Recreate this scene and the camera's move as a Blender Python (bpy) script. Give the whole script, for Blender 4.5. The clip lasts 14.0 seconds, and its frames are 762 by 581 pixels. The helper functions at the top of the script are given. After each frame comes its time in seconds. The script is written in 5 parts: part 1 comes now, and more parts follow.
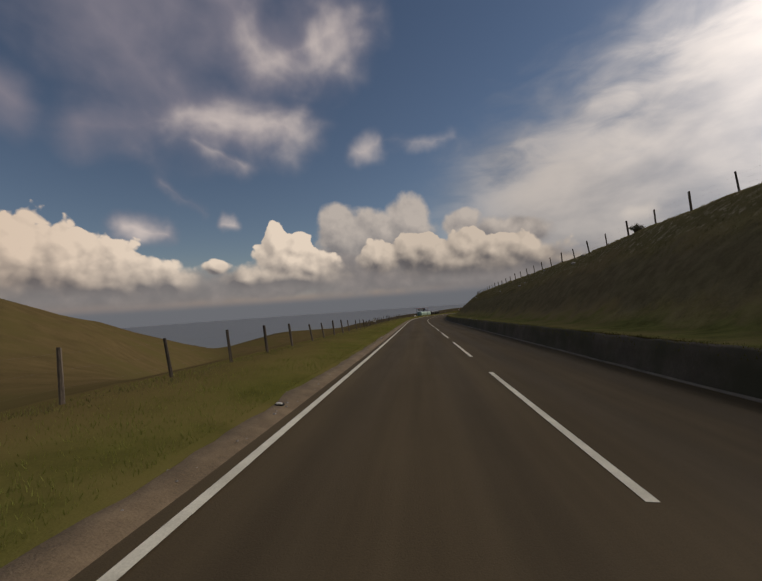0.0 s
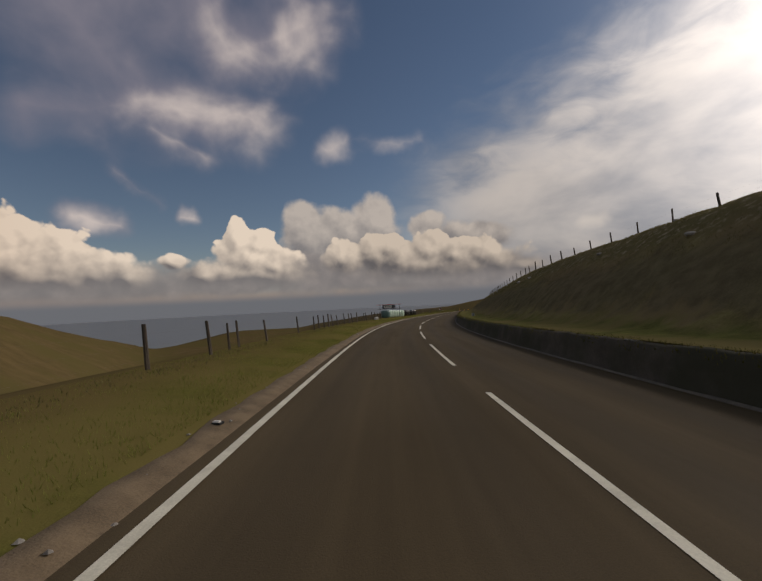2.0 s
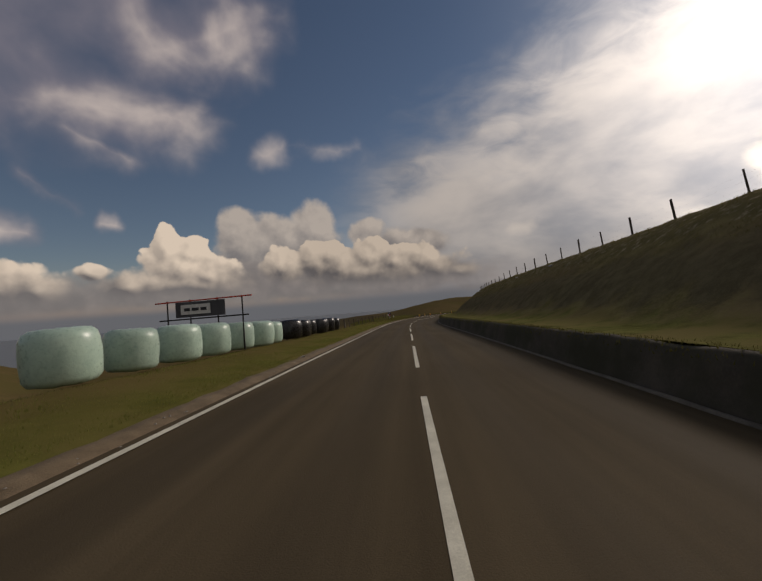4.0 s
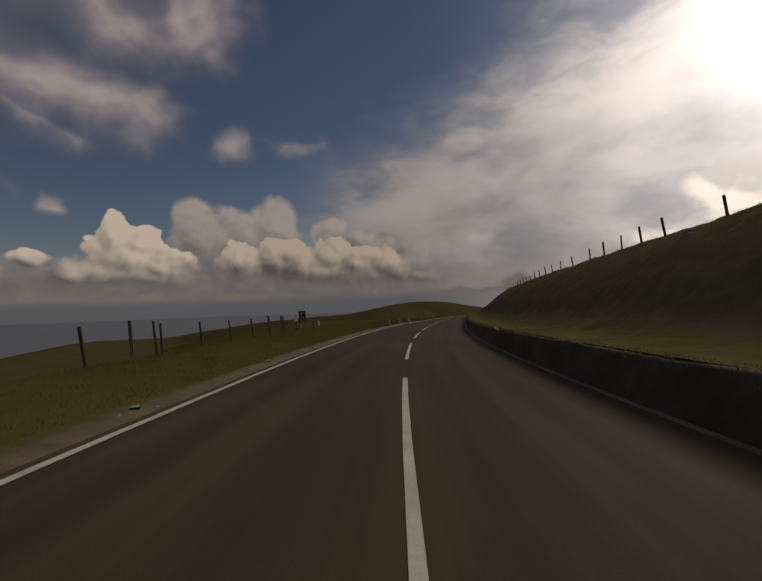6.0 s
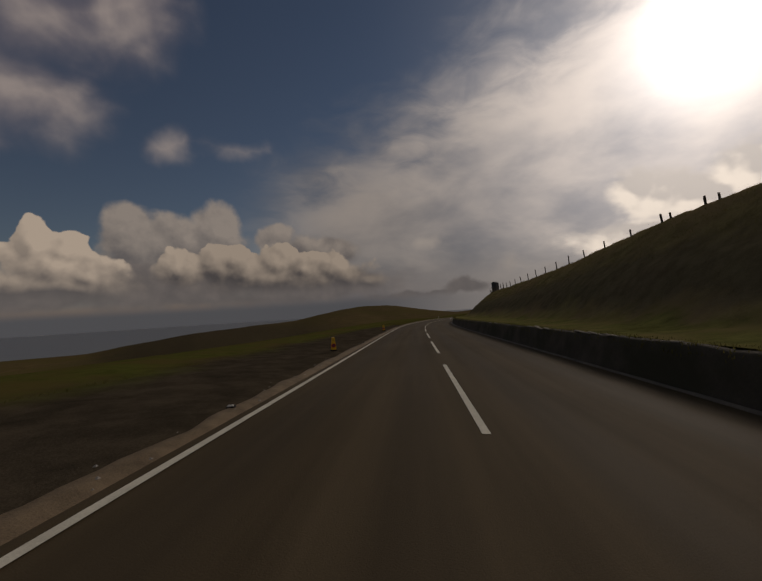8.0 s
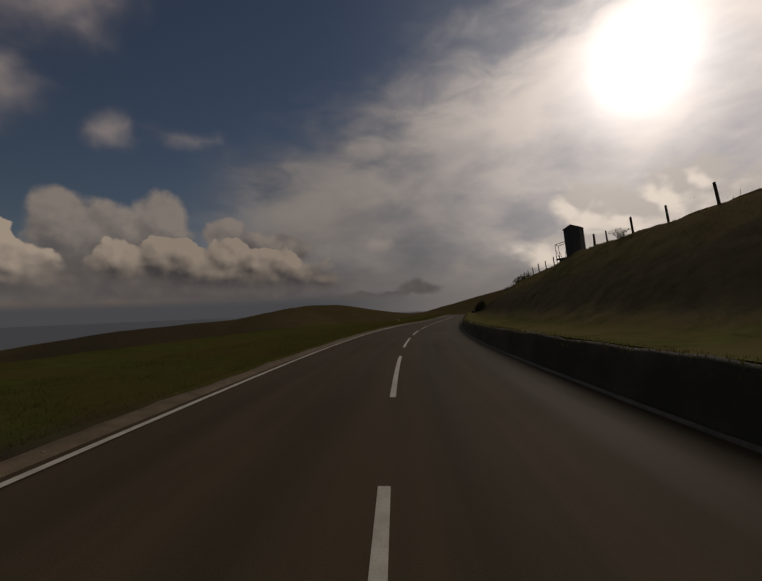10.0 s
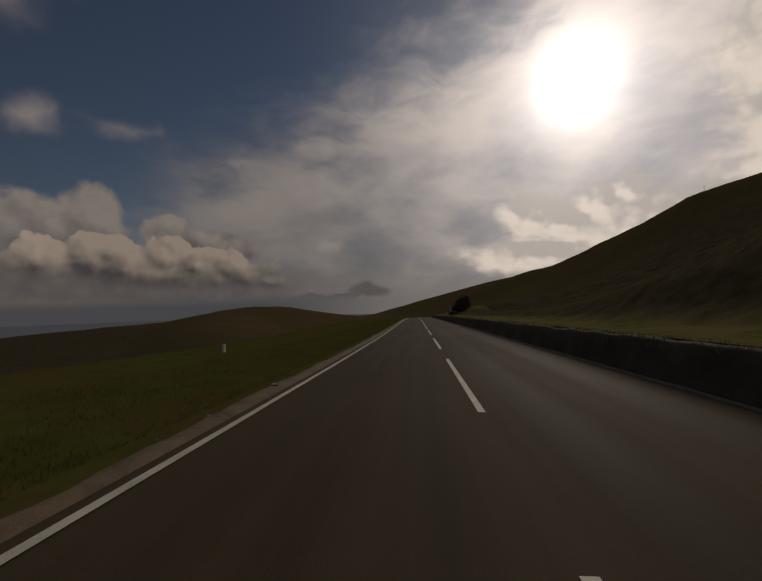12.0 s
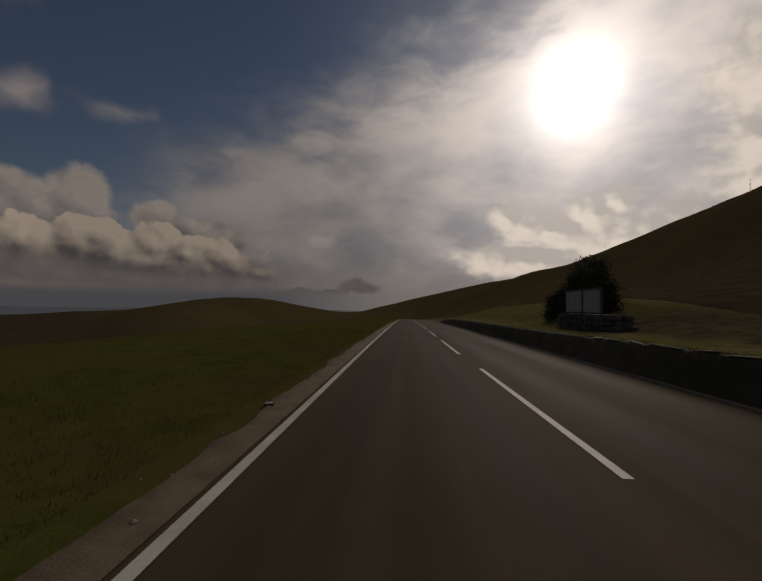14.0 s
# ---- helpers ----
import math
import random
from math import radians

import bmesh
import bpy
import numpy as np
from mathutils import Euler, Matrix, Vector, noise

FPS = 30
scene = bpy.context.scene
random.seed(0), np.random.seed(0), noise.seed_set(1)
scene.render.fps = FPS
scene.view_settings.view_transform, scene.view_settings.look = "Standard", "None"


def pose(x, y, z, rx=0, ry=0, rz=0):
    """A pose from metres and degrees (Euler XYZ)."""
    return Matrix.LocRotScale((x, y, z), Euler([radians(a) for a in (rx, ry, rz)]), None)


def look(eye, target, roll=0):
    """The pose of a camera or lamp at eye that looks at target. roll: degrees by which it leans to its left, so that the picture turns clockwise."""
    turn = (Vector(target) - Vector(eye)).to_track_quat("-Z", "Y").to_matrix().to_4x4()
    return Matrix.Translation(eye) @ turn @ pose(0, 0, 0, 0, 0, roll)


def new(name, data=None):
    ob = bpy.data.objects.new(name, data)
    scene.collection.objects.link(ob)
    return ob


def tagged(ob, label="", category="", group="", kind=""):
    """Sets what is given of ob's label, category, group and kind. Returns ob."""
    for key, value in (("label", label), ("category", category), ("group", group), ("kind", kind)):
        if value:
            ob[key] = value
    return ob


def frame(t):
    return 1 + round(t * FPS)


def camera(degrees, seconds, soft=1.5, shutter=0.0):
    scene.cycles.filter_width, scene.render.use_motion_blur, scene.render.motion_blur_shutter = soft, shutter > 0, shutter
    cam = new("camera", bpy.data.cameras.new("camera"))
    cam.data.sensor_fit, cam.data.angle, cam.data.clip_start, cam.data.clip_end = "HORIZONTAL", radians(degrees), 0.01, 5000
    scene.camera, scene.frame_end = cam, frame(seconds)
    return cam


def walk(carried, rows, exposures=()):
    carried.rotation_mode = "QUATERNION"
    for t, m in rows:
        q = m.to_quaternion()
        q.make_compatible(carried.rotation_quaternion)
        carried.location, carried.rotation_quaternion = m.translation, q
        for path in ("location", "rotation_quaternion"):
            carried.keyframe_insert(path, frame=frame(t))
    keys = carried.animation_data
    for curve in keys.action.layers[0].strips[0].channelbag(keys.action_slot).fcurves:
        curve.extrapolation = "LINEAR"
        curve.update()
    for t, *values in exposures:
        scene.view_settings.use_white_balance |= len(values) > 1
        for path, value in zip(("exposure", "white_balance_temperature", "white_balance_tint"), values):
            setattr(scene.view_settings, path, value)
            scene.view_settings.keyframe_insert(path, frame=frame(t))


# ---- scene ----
ROWS = [
    (0.0, -1.688, -2.729, 1.442, 91.82, 3.81, -0.00),
    (0.5, -0.869, 11.538, 0.971, 91.40, 3.69, -1.68),
    (1.0, 0.230, 24.712, 0.543, 91.55, 4.35, -2.02),
    (1.5, 1.543, 39.048, 0.073, 91.46, 3.47, -3.12),
    (2.0, 3.270, 53.533, -0.410, 91.53, 2.65, -5.17),
    (2.5, 5.470, 66.795, -0.827, 91.45, 2.78, -7.14),
    (3.0, 8.213, 80.756, -1.214, 91.97, 3.76, -8.38),
    (3.5, 11.337, 94.037, -1.555, 92.15, 4.23, -11.10),
    (4.0, 14.628, 106.711, -1.863, 92.02, 4.24, -13.52),
    (4.5, 18.014, 119.084, -2.182, 91.71, 3.93, -14.91),
    (5.0, 21.565, 131.409, -2.535, 91.48, 3.39, -15.70),
    (5.5, 25.651, 143.874, -2.914, 91.61, 2.65, -16.82),
    (6.0, 30.594, 156.346, -3.280, 92.09, 1.76, -19.36),
    (6.5, 35.612, 167.769, -3.584, 92.26, 2.05, -22.18),
    (7.0, 41.511, 179.622, -3.878, 92.27, 2.15, -24.11),
    (7.5, 47.528, 190.924, -4.144, 92.39, 2.90, -25.44),
    (8.0, 53.827, 202.407, -4.438, 92.51, 3.29, -26.63),
    (8.5, 60.467, 213.599, -4.773, 92.59, 3.04, -27.38),
    (9.0, 67.416, 224.527, -5.101, 92.58, 2.61, -28.72),
    (9.5, 74.697, 235.340, -5.405, 92.48, 2.25, -30.80),
    (10.0, 82.410, 246.108, -5.704, 92.29, 1.94, -33.44),
    (10.5, 90.695, 256.877, -6.011, 92.13, 1.65, -36.06),
    (11.0, 99.710, 267.509, -6.312, 92.04, 1.04, -37.91),
    (11.5, 108.597, 277.427, -6.570, 92.24, 2.43, -39.52),
    (12.0, 118.224, 287.712, -6.854, 92.39, 1.71, -40.64),
    (12.5, 127.719, 297.487, -7.143, 92.31, 0.95, -41.21),
    (13.0, 137.884, 307.794, -7.412, 92.41, -0.01, -41.76),
    (13.5, 147.465, 317.336, -7.611, 92.19, 0.44, -41.93),
    (14.0, 157.557, 327.432, -7.811, 92.08, -1.09, -42.20),
]

cam = camera(87.4, 14.0)
walk(cam, [(r[0], pose(*r[1:])) for r in ROWS],
     exposures=[(0.0, 0.1, 6500, 14), (3.0, 0.04, 6550, 14), (5.5, -0.5, 6750, 16), (8.0, -0.95, 6800, 16.5), (10.5, -1.2, 6750, 16.5), (14.0, -1.25, 6750, 16.5)])

# ---- sun and sky ----
SUN_AZ, SUN_EL = 68.0, 26.5      # degrees clockwise from +y, degrees up


def heading(az, el):
    a, e = radians(az), radians(el)
    return Vector((math.sin(a) * math.cos(e), math.cos(a) * math.cos(e), math.sin(e)))


sun = new("sun", bpy.data.lights.new("sun", "SUN"))
sun.data.energy, sun.data.angle, sun.data.color = 1.5, radians(18), (1.0, 0.9, 0.77)
sun.matrix_world = look((0, 0, 0), -heading(SUN_AZ, SUN_EL))

world = bpy.data.worlds.new("sky")
scene.world = world
world.use_nodes = True


class Graph:
    """Short hand for a node tree."""

    def __init__(self, tree, fresh=True):
        self.t = tree
        if fresh:
            tree.nodes.clear()

    def node(self, kind, **inputs):
        n = self.t.nodes.new(kind)
        for k, v in inputs.items():
            self.put(n.inputs[k.replace("_", " ")], v)
        return n

    def put(self, socket, v):
        if isinstance(v, bpy.types.NodeSocket):
            self.t.links.new(v, socket)
        else:
            socket.default_value = v

    def m(self, op, a, b=0.0, c=0.0):
        n = self.t.nodes.new("ShaderNodeMath")
        n.operation = op
        for i, v in enumerate((a, b, c)):
            self.put(n.inputs[i], v)
        return n.outputs[0]

    def ramp(self, v, lo, hi, to0=0.0, to1=1.0, kind="SMOOTHSTEP"):
        n = self.t.nodes.new("ShaderNodeMapRange")
        n.interpolation_type = kind
        for i, q in enumerate((v, lo, hi, to0, to1)):
            self.put(n.inputs[i], q)
        return n.outputs[0]

    def mix(self, f, a, b, blend="MIX"):
        n = self.t.nodes.new("ShaderNodeMix")
        n.data_type, n.blend_type, n.clamp_factor = "RGBA", blend, True
        self.put(n.inputs[0], f)
        for i, v in ((6, a), (7, b)):
            self.put(n.inputs[i], v if isinstance(v, bpy.types.NodeSocket) else (*v, 1.0)[:4])
        return n.outputs[2]

    def noise(self, vec, scale, detail=5.0, rough=0.55, distort=0.0):
        n = self.node("ShaderNodeTexNoise", Scale=scale, Detail=detail, Roughness=rough, Distortion=distort)
        self.put(n.inputs["Vector"], vec)
        return n.outputs[0]

    def mapped(self, vec, scale=(1, 1, 1), loc=(0, 0, 0), rot=(0, 0, 0)):
        n = self.node("ShaderNodeMapping", Scale=scale, Location=loc, Rotation=rot)
        self.put(n.inputs["Vector"], vec)
        return n.outputs[0]


g = Graph(world.node_tree)
way = g.node("ShaderNodeTexCoord").outputs["Generated"]
sep = g.node("ShaderNodeSeparateXYZ")
g.put(sep.inputs[0], way)
wx, wy, wz = sep.outputs
az = g.m("MULTIPLY", g.m("ARCTAN2", wx, wy), 57.2958)
el = g.m("MULTIPLY", g.m("ARCSINE", wz), 57.2958)
sky = g.t.nodes.new("ShaderNodeTexSky")
sky.sky_type, sky.sun_disc = "NISHITA", False
sky.sun_elevation, sky.sun_rotation = radians(SUN_EL), radians(SUN_AZ)
sky.air_density, sky.dust_density, sky.ozone_density = 1.0, 0.05, 2.5
blue = g.mix(1.0, sky.outputs[0], (0.0585, 0.0532, 0.0495), "MULTIPLY")
# angle from the sun
dots = g.t.nodes.new("ShaderNodeVectorMath")
dots.operation = "DOT_PRODUCT"
g.put(dots.inputs[0], way)
dots.inputs[1].default_value = heading(SUN_AZ, SUN_EL)
off_sun = g.m("MULTIPLY", g.m("ARCCOSINE", g.m("MINIMUM", dots.outputs["Value"], 0.99999)), 57.2958)
near_sun = g.ramp(off_sun, 52.0, 4.0)

# position on the dome in degrees and as a flat vector
def flat(a, e, scale=(1, 1), turn=0.0, shift=0.0):
    v = g.node("ShaderNodeCombineXYZ", X=g.m("MULTIPLY", a, 0.01745), Y=g.m("MULTIPLY", e, 0.01745), Z=shift).outputs[0]
    return g.mapped(v, scale=(scale[0], scale[1], 1), rot=(0, 0, turn)) if turn or scale != (1, 1) else v


def blobs(rows, a, e, k=0.1):
    best = None
    for a0, e0, ra, re in rows:
        u = g.m("MULTIPLY", g.m("SUBTRACT", a, a0), 1.0 / ra)
        v = g.m("MULTIPLY", g.m("SUBTRACT", e, e0), 1.0 / re)
        d = g.m("SUBTRACT", 1.0, g.m("SQRT", g.m("MULTIPLY_ADD", u, u, g.m("MULTIPLY", v, v))))
        best = d if best is None else g.m("SMOOTH_MAX", best, d, k)
    return best


def bands(rows, a, e, k=0.25):
    """Long soft shapes: from, to, half width, density."""
    best = None
    for a0, e0, a1, e1, r, most in rows:
        da, de = a1 - a0, e1 - e0
        n2 = da * da + de * de
        pa, pe = g.m("SUBTRACT", a, a0), g.m("SUBTRACT", e, e0)
        f = g.m("MULTIPLY_ADD", pa, da / n2, g.m("MULTIPLY", pe, de / n2))
        f = g.m("MINIMUM", g.m("MAXIMUM", f, 0.0), 1.0)
        u, v = g.m("MULTIPLY_ADD", f, -da, pa), g.m("MULTIPLY_ADD", f, -de, pe)
        d = g.m("SUBTRACT", most, g.m("MULTIPLY", g.m("SQRT", g.m("MULTIPLY_ADD", u, u, g.m("MULTIPLY", v, v))), 1.0 / r))
        best = d if best is None else g.m("SMOOTH_MAX", best, d, k)
    return best


def cells(vec, scale, soft):
    n = g.t.nodes.new("ShaderNodeTexVoronoi")
    n.voronoi_dimensions, n.feature = "2D", "SMOOTH_F1"
    for key, v in (("Vector", vec), ("Scale", scale), ("Smoothness", soft), ("Detail", 0.0)):
        g.put(n.inputs[key], v)
    return g.m("SUBTRACT", 0.45, n.outputs["Distance"])


def bent(a, e, scale, amount):
    """The same position, pushed about by a noise."""
    v = flat(a, e)
    n1 = g.noise(v, scale, 4.0, 0.55)
    n2 = g.noise(flat(a, e, shift=3.7), scale, 4.0, 0.55)
    return g.m("MULTIPLY_ADD", g.m("SUBTRACT", n1, 0.5), amount, a), g.m("MULTIPLY_ADD", g.m("SUBTRACT", n2, 0.5), amount, e)


HEAPS_WEST = [(-48, 5.6, 7.5, 7.4), (-42.5, 7.4, 4.4, 5.0), (-39.2, 6.3, 4.8, 4.8), (-36.6, 5.3, 4.4, 4.5), (-33.5, 5.2, 4.2, 4.0), (-30, 4.4, 4.0, 2.6), (-27, 4.2, 3.0, 2.0), (-22, 6.2, 1.7, 1.0),
         (-14.2, 9.2, 1.6, 2.5), (-11.6, 8.6, 2.0, 2.2), (-13, 6.4, 4.2, 3.4), (-9.2, 5.4, 3.6, 2.4), (-13, 4.4, 7.0, 2.0), (-18.5, 4.4, 3.4, 1.6), (-12, 4.4, 9, 2.4), (-34, 4.4, 10, 3.2)]
HEAPS_EAST = [(0.5, 6.2, 3.6, 2.6), (5.0, 6.4, 3.2, 3.0), (8.0, 5.4, 4.2, 3.0), (6.5, 7.4, 2.2, 2.2), (12.8, 6.8, 3.0, 2.8), (16.2, 6.0, 3.4, 2.4), (19.8, 6.0, 2.8, 2.4), (14.6, 5.0, 6, 2.8), (22.2, 4.6, 3.2, 2.0), (25.2, 4.0, 2.8, 1.3), (13.5, 4.8, 13, 3.0)]
SHINE = [(60.3, 12.2, 2.6, 2.2), (63, 11, 4.5, 2.6), (66, 10.4, 5.0, 2.4), (70.8, 12.2, 3.6, 2.6), (73.6, 13.6, 2.4, 1.8), (77, 9, 8, 4), (62, 6.5, 8, 2.2), (87.5, 24, 5.0, 5.0), (86.5, 18, 4.5, 3.6), (90, 14, 7, 3.0)]


def heaped(a, e):
    """Height of the heaped clouds at a place: above nought is cloud."""
    a2, e2 = bent(a, e, 22.0, 1.2)
    v = flat(a2, e2)
    knobs = g.m("MULTIPLY_ADD", cells(v, 20.0, 0.4), 0.42, g.m("MULTIPLY_ADD", cells(v, 48.0, 0.35), 0.2, g.m("MULTIPLY", cells(v, 110.0, 0.45), 0.06)))
    return g.m("ADD", g.m("SMOOTH_MAX", blobs(HEAPS_WEST, a, e, 0.25), blobs(HEAPS_EAST, a, e, 0.25), 0.25), g.m("MULTIPLY_ADD", knobs, g.ramp(e, 3.0, 7.0, 0.25, 1.0), 0.16)), g.m("ADD", blobs(SHINE, a, e, 0.3), g.m("MULTIPLY", knobs, 0.8)), knobs


field, shine_field, knobs = heaped(az, el)
field_l, shine_l, knobs_l = heaped(g.m("ADD", az, 0.7), g.m("ADD", el, 0.6))
facing = g.m("SUBTRACT", field, field_l)

# high thin veil: a broad torn sheet with its edge running up and away
streak = flat(az, el, (0.55, 1.3), 0.5)
fine = g.noise(streak, 14.0, 6.0, 0.55, 0.6)
broad = g.noise(streak, 4.2, 4.0, 0.5, 0.3)
soft = g.noise(flat(az, el, (0.7, 1.3), 0.2), 6.5, 5.0, 0.5, 0.2)
edge = g.m("SUBTRACT", g.m("MULTIPLY_ADD", g.m("SUBTRACT", az, 16.0), 0.42, 17.6), el)
torn = g.m("ADD", edge, g.m("MULTIPLY_ADD", g.m("SUBTRACT", fine, 0.5), 9.0, g.m("MULTIPLY", g.m("SUBTRACT", broad, 0.5), 16.0)))
veil = g.m("MULTIPLY", g.ramp(torn, -8.5, 8.0), g.ramp(az, 2.0, 22.0))
behind = g.m("MAXIMUM", g.ramp(az, 100.0, 130.0), g.ramp(az, -70.0, -110.0))
veil = g.m("MAXIMUM", veil, g.m("MULTIPLY", behind, 0.6))

# torn, soft clouds high up on the side away from the sun
aw, ew = bent(az, el, 7.0, 5.0)
feather = g.noise(flat(az, el, (0.85, 1.2), 0.4), 9.0, 5.0, 0.42, 0.35)
down = g.noise(flat(az, el), 9.0, 4.0, 0.42)
wisps = bands([(-22, 39, -14.5, 32.0, 5.0, 0.85), (-14.5, 31.8, -4.5, 35.0, 4.8, 0.95), (-38, 36, -25, 26, 7.5, 0.5), (-26, 25.2, -11.5, 24.0, 4.2, 0.8), (-36, 22.0, -22, 25.0, 4.0, 0.45)], aw, ew)
wisps = g.m("SMOOTH_MAX", wisps, bands([(-24, 21.5, -18, 19.4, 2.4, 0.3), (-2.0, 21.0, 1.0, 21.9, 2.6, 0.12), (1, 21.4, 12, 22.6, 2.2, -0.3), (-28.5, 17, -23, 14.2, 1.6, -0.15), (-20.8, 12.2, -19.4, 11.6, 1.0, 0.4), (-46, 24.5, -42, 23, 3.4, 0.5), (-33, 10.8, -27.5, 10.8, 1.6, 0.6), (-33, 39, -22, 34, 7.5, 0.45), (32.5, 9.2, 34.3, 9.5, 0.9, 0.75), (45.0, 5.2, 45.4, 6.0, 1.0, 0.7), (49, 4.6, 51, 4.4, 0.9, 0.5)], aw, ew), 0.25)
wisp_d = g.m("ADD", wisps, g.m("MULTIPLY_ADD", feather, 1.6, g.m("MULTIPLY_ADD", down, 0.8, -0.95)))
wisp = g.m("MULTIPLY", g.ramp(wisp_d, -0.6, 1.3), 0.95)

# soft grey heaps standing behind the bright ones
ag, eg = bent(az, el, 12.0, 3.4)
puff = g.noise(flat(az, el), 16.0, 5.0, 0.5)
puff_l = g.noise(flat(g.m("ADD", az, 1.0), g.m("ADD", el, 1.0)), 16.0, 5.0, 0.5)
grey = blobs([(-5.2, 10.6, 3.8, 4.0), (-1.5, 10.0, 4.0, 3.6), (4.8, 11.4, 3.4, 4.2), (1.5, 9.0, 7.5, 4.2), (12.2, 10.6, 3.0, 2.2), (18, 8.4, 6, 2.4), (0, 6.6, 10, 4.6)], ag, eg, 0.2)
grey_mask = g.ramp(g.m("MULTIPLY_ADD", knobs, 0.25, g.m("MULTIPLY_ADD", puff, 0.5, g.m("SUBTRACT", grey, 0.25))), -0.1, 0.26)
low_grey = blobs([(1, 4.2, 19, 2.9), (14, 3.9, 15, 2.4), (-15, 3.8, 10, 2.0), (-36, 3.2, 18, 2.6), (38.9, 2.2, 3.0, 1.1), (29.2, 1.5, 4, 0.9), (35, 1.5, 3.4, 0.7)], ag, eg, 0.3)
low_mask = g.ramp(g.m("MULTIPLY_ADD", puff, 0.7, g.m("SUBTRACT", low_grey, 0.2)), -0.15, 0.45)

# lit and shaded sides of the heaps, grey and flat below
swell = g.noise(flat(az, el, (1.0, 1.4)), 11.0, 2.0, 0.5)
under = g.ramp(g.m("MULTIPLY_ADD", swell, 3.4, g.m("MULTIPLY_ADD", knobs, 1.4, el)), 4.2, 11.5)
heap = g.m("MULTIPLY", g.ramp(field, 0.03, g.ramp(el, 3.5, 8.5, 0.8, 0.13)), g.ramp(g.m("MULTIPLY_ADD", swell, 3.0, el), 3.4, 6.4))
light = g.m("MULTIPLY_ADD", g.m("MAXIMUM", g.m("MINIMUM", facing, 0.5), -0.4), 1.0, g.m("MULTIPLY_ADD", knobs, 0.16, g.m("MULTIPLY_ADD", swell, 0.6, g.m("MULTIPLY_ADD", g.ramp(field, 0.0, 0.7), -0.12, g.m("MULTIPLY", under, 0.85)))))
heap_col = g.mix(g.ramp(light, 0.05, 1.2, kind="LINEAR"), (0.165, 0.155, 0.152), (0.775, 0.66, 0.52))
heap_col = g.mix(g.ramp(az, -26.0, -46.0, 0.0, 0.45), heap_col, g.mix(1.0, heap_col, (0.75, 0.66, 0.6), "MULTIPLY"))
heap_col = g.mix(g.ramp(az, -8.0, 6.0, 0.0, 1.0), heap_col, g.mix(1.0, heap_col, (0.76, 0.76, 0.765), "MULTIPLY"))
grey_light = g.m("ADD", g.m("MULTIPLY", g.m("SUBTRACT", puff, puff_l), 1.5), g.m("MULTIPLY_ADD", puff, 0.3, g.ramp(g.m("MULTIPLY_ADD", puff, 3.0, el), 6.0, 15.5)))
grey_col = g.mix(g.ramp(grey_light, 0.1, 1.15, kind="LINEAR"), (0.22, 0.204, 0.195), (0.52, 0.46, 0.39))

haze_col = g.mix(g.m("MULTIPLY", g.ramp(g.m("MULTIPLY_ADD", puff, 1.5, el), 0.9, 1.8), g.ramp(g.m("MULTIPLY_ADD", puff, 16.0, g.m("MULTIPLY", az, 0.25)), 13.0, 5.0)), (0.225, 0.215, 0.217), (0.37, 0.285, 0.225))
haze_col = g.mix(g.ramp(g.m("MULTIPLY_ADD", soft, 1.5, el), 2.2, 3.4), haze_col, (0.265, 0.248, 0.245))
haze_col = g.mix(g.ramp(el, 0.5, 2.6), (0.143, 0.152, 0.165), haze_col)
haze_col = g.mix(g.ramp(az, 22.0, 50.0), haze_col, (0.42, 0.40, 0.375))
haze = g.ramp(g.m("MULTIPLY_ADD", broad, 5.0, el), 10.5, 3.0)
wisp_col = g.mix(g.ramp(g.m("MULTIPLY_ADD", feather, 0.7, g.m("MULTIPLY_ADD", down, 0.6, g.m("MULTIPLY_ADD", el, -0.014, g.m("MULTIPLY_ADD", az, 0.011, g.m("MULTIPLY", wisps, 0.22))))), 0.02, 0.48), (0.225, 0.212, 0.248), (0.62, 0.545, 0.49))
ridge_b = g.m("MULTIPLY", g.ramp(torn, 0.0, 5.0), g.ramp(torn, 15.0, 7.0))
veil_col = g.mix(g.ramp(g.m("MULTIPLY_ADD", soft, 0.7, g.m("MULTIPLY_ADD", fine, 0.22, g.m("MULTIPLY_ADD", broad, 0.3, g.m("MULTIPLY", ridge_b, 0.14)))), 0.38, 0.86), (0.212, 0.218, 0.234), (0.56, 0.51, 0.45))
warmth = g.m("MULTIPLY_ADD", g.m("POWER", near_sun, 1.5), 1.6, 0.95)
warmth = g.m("MULTIPLY", warmth, g.ramp(az, 42.0, 78.0, 1.0, 1.3))
veil_col = g.mix(1.0, veil_col, g.node("ShaderNodeCombineColor", Red=warmth, Green=warmth, Blue=warmth).outputs[0], "MULTIPLY")
col = g.mix(wisp, blue, wisp_col)
col = g.mix(g.m("MULTIPLY", veil, 0.93), col, veil_col)
col = g.mix(g.m("MULTIPLY", wisp, g.ramp(az, 26.0, 30.0, 0.0, 0.7)), col, (0.62, 0.57, 0.50))
col = g.mix(g.m("MULTIPLY", haze, 0.85), col, haze_col)
col = g.mix(g.m("MULTIPLY", grey_mask, 0.9), col, grey_col)
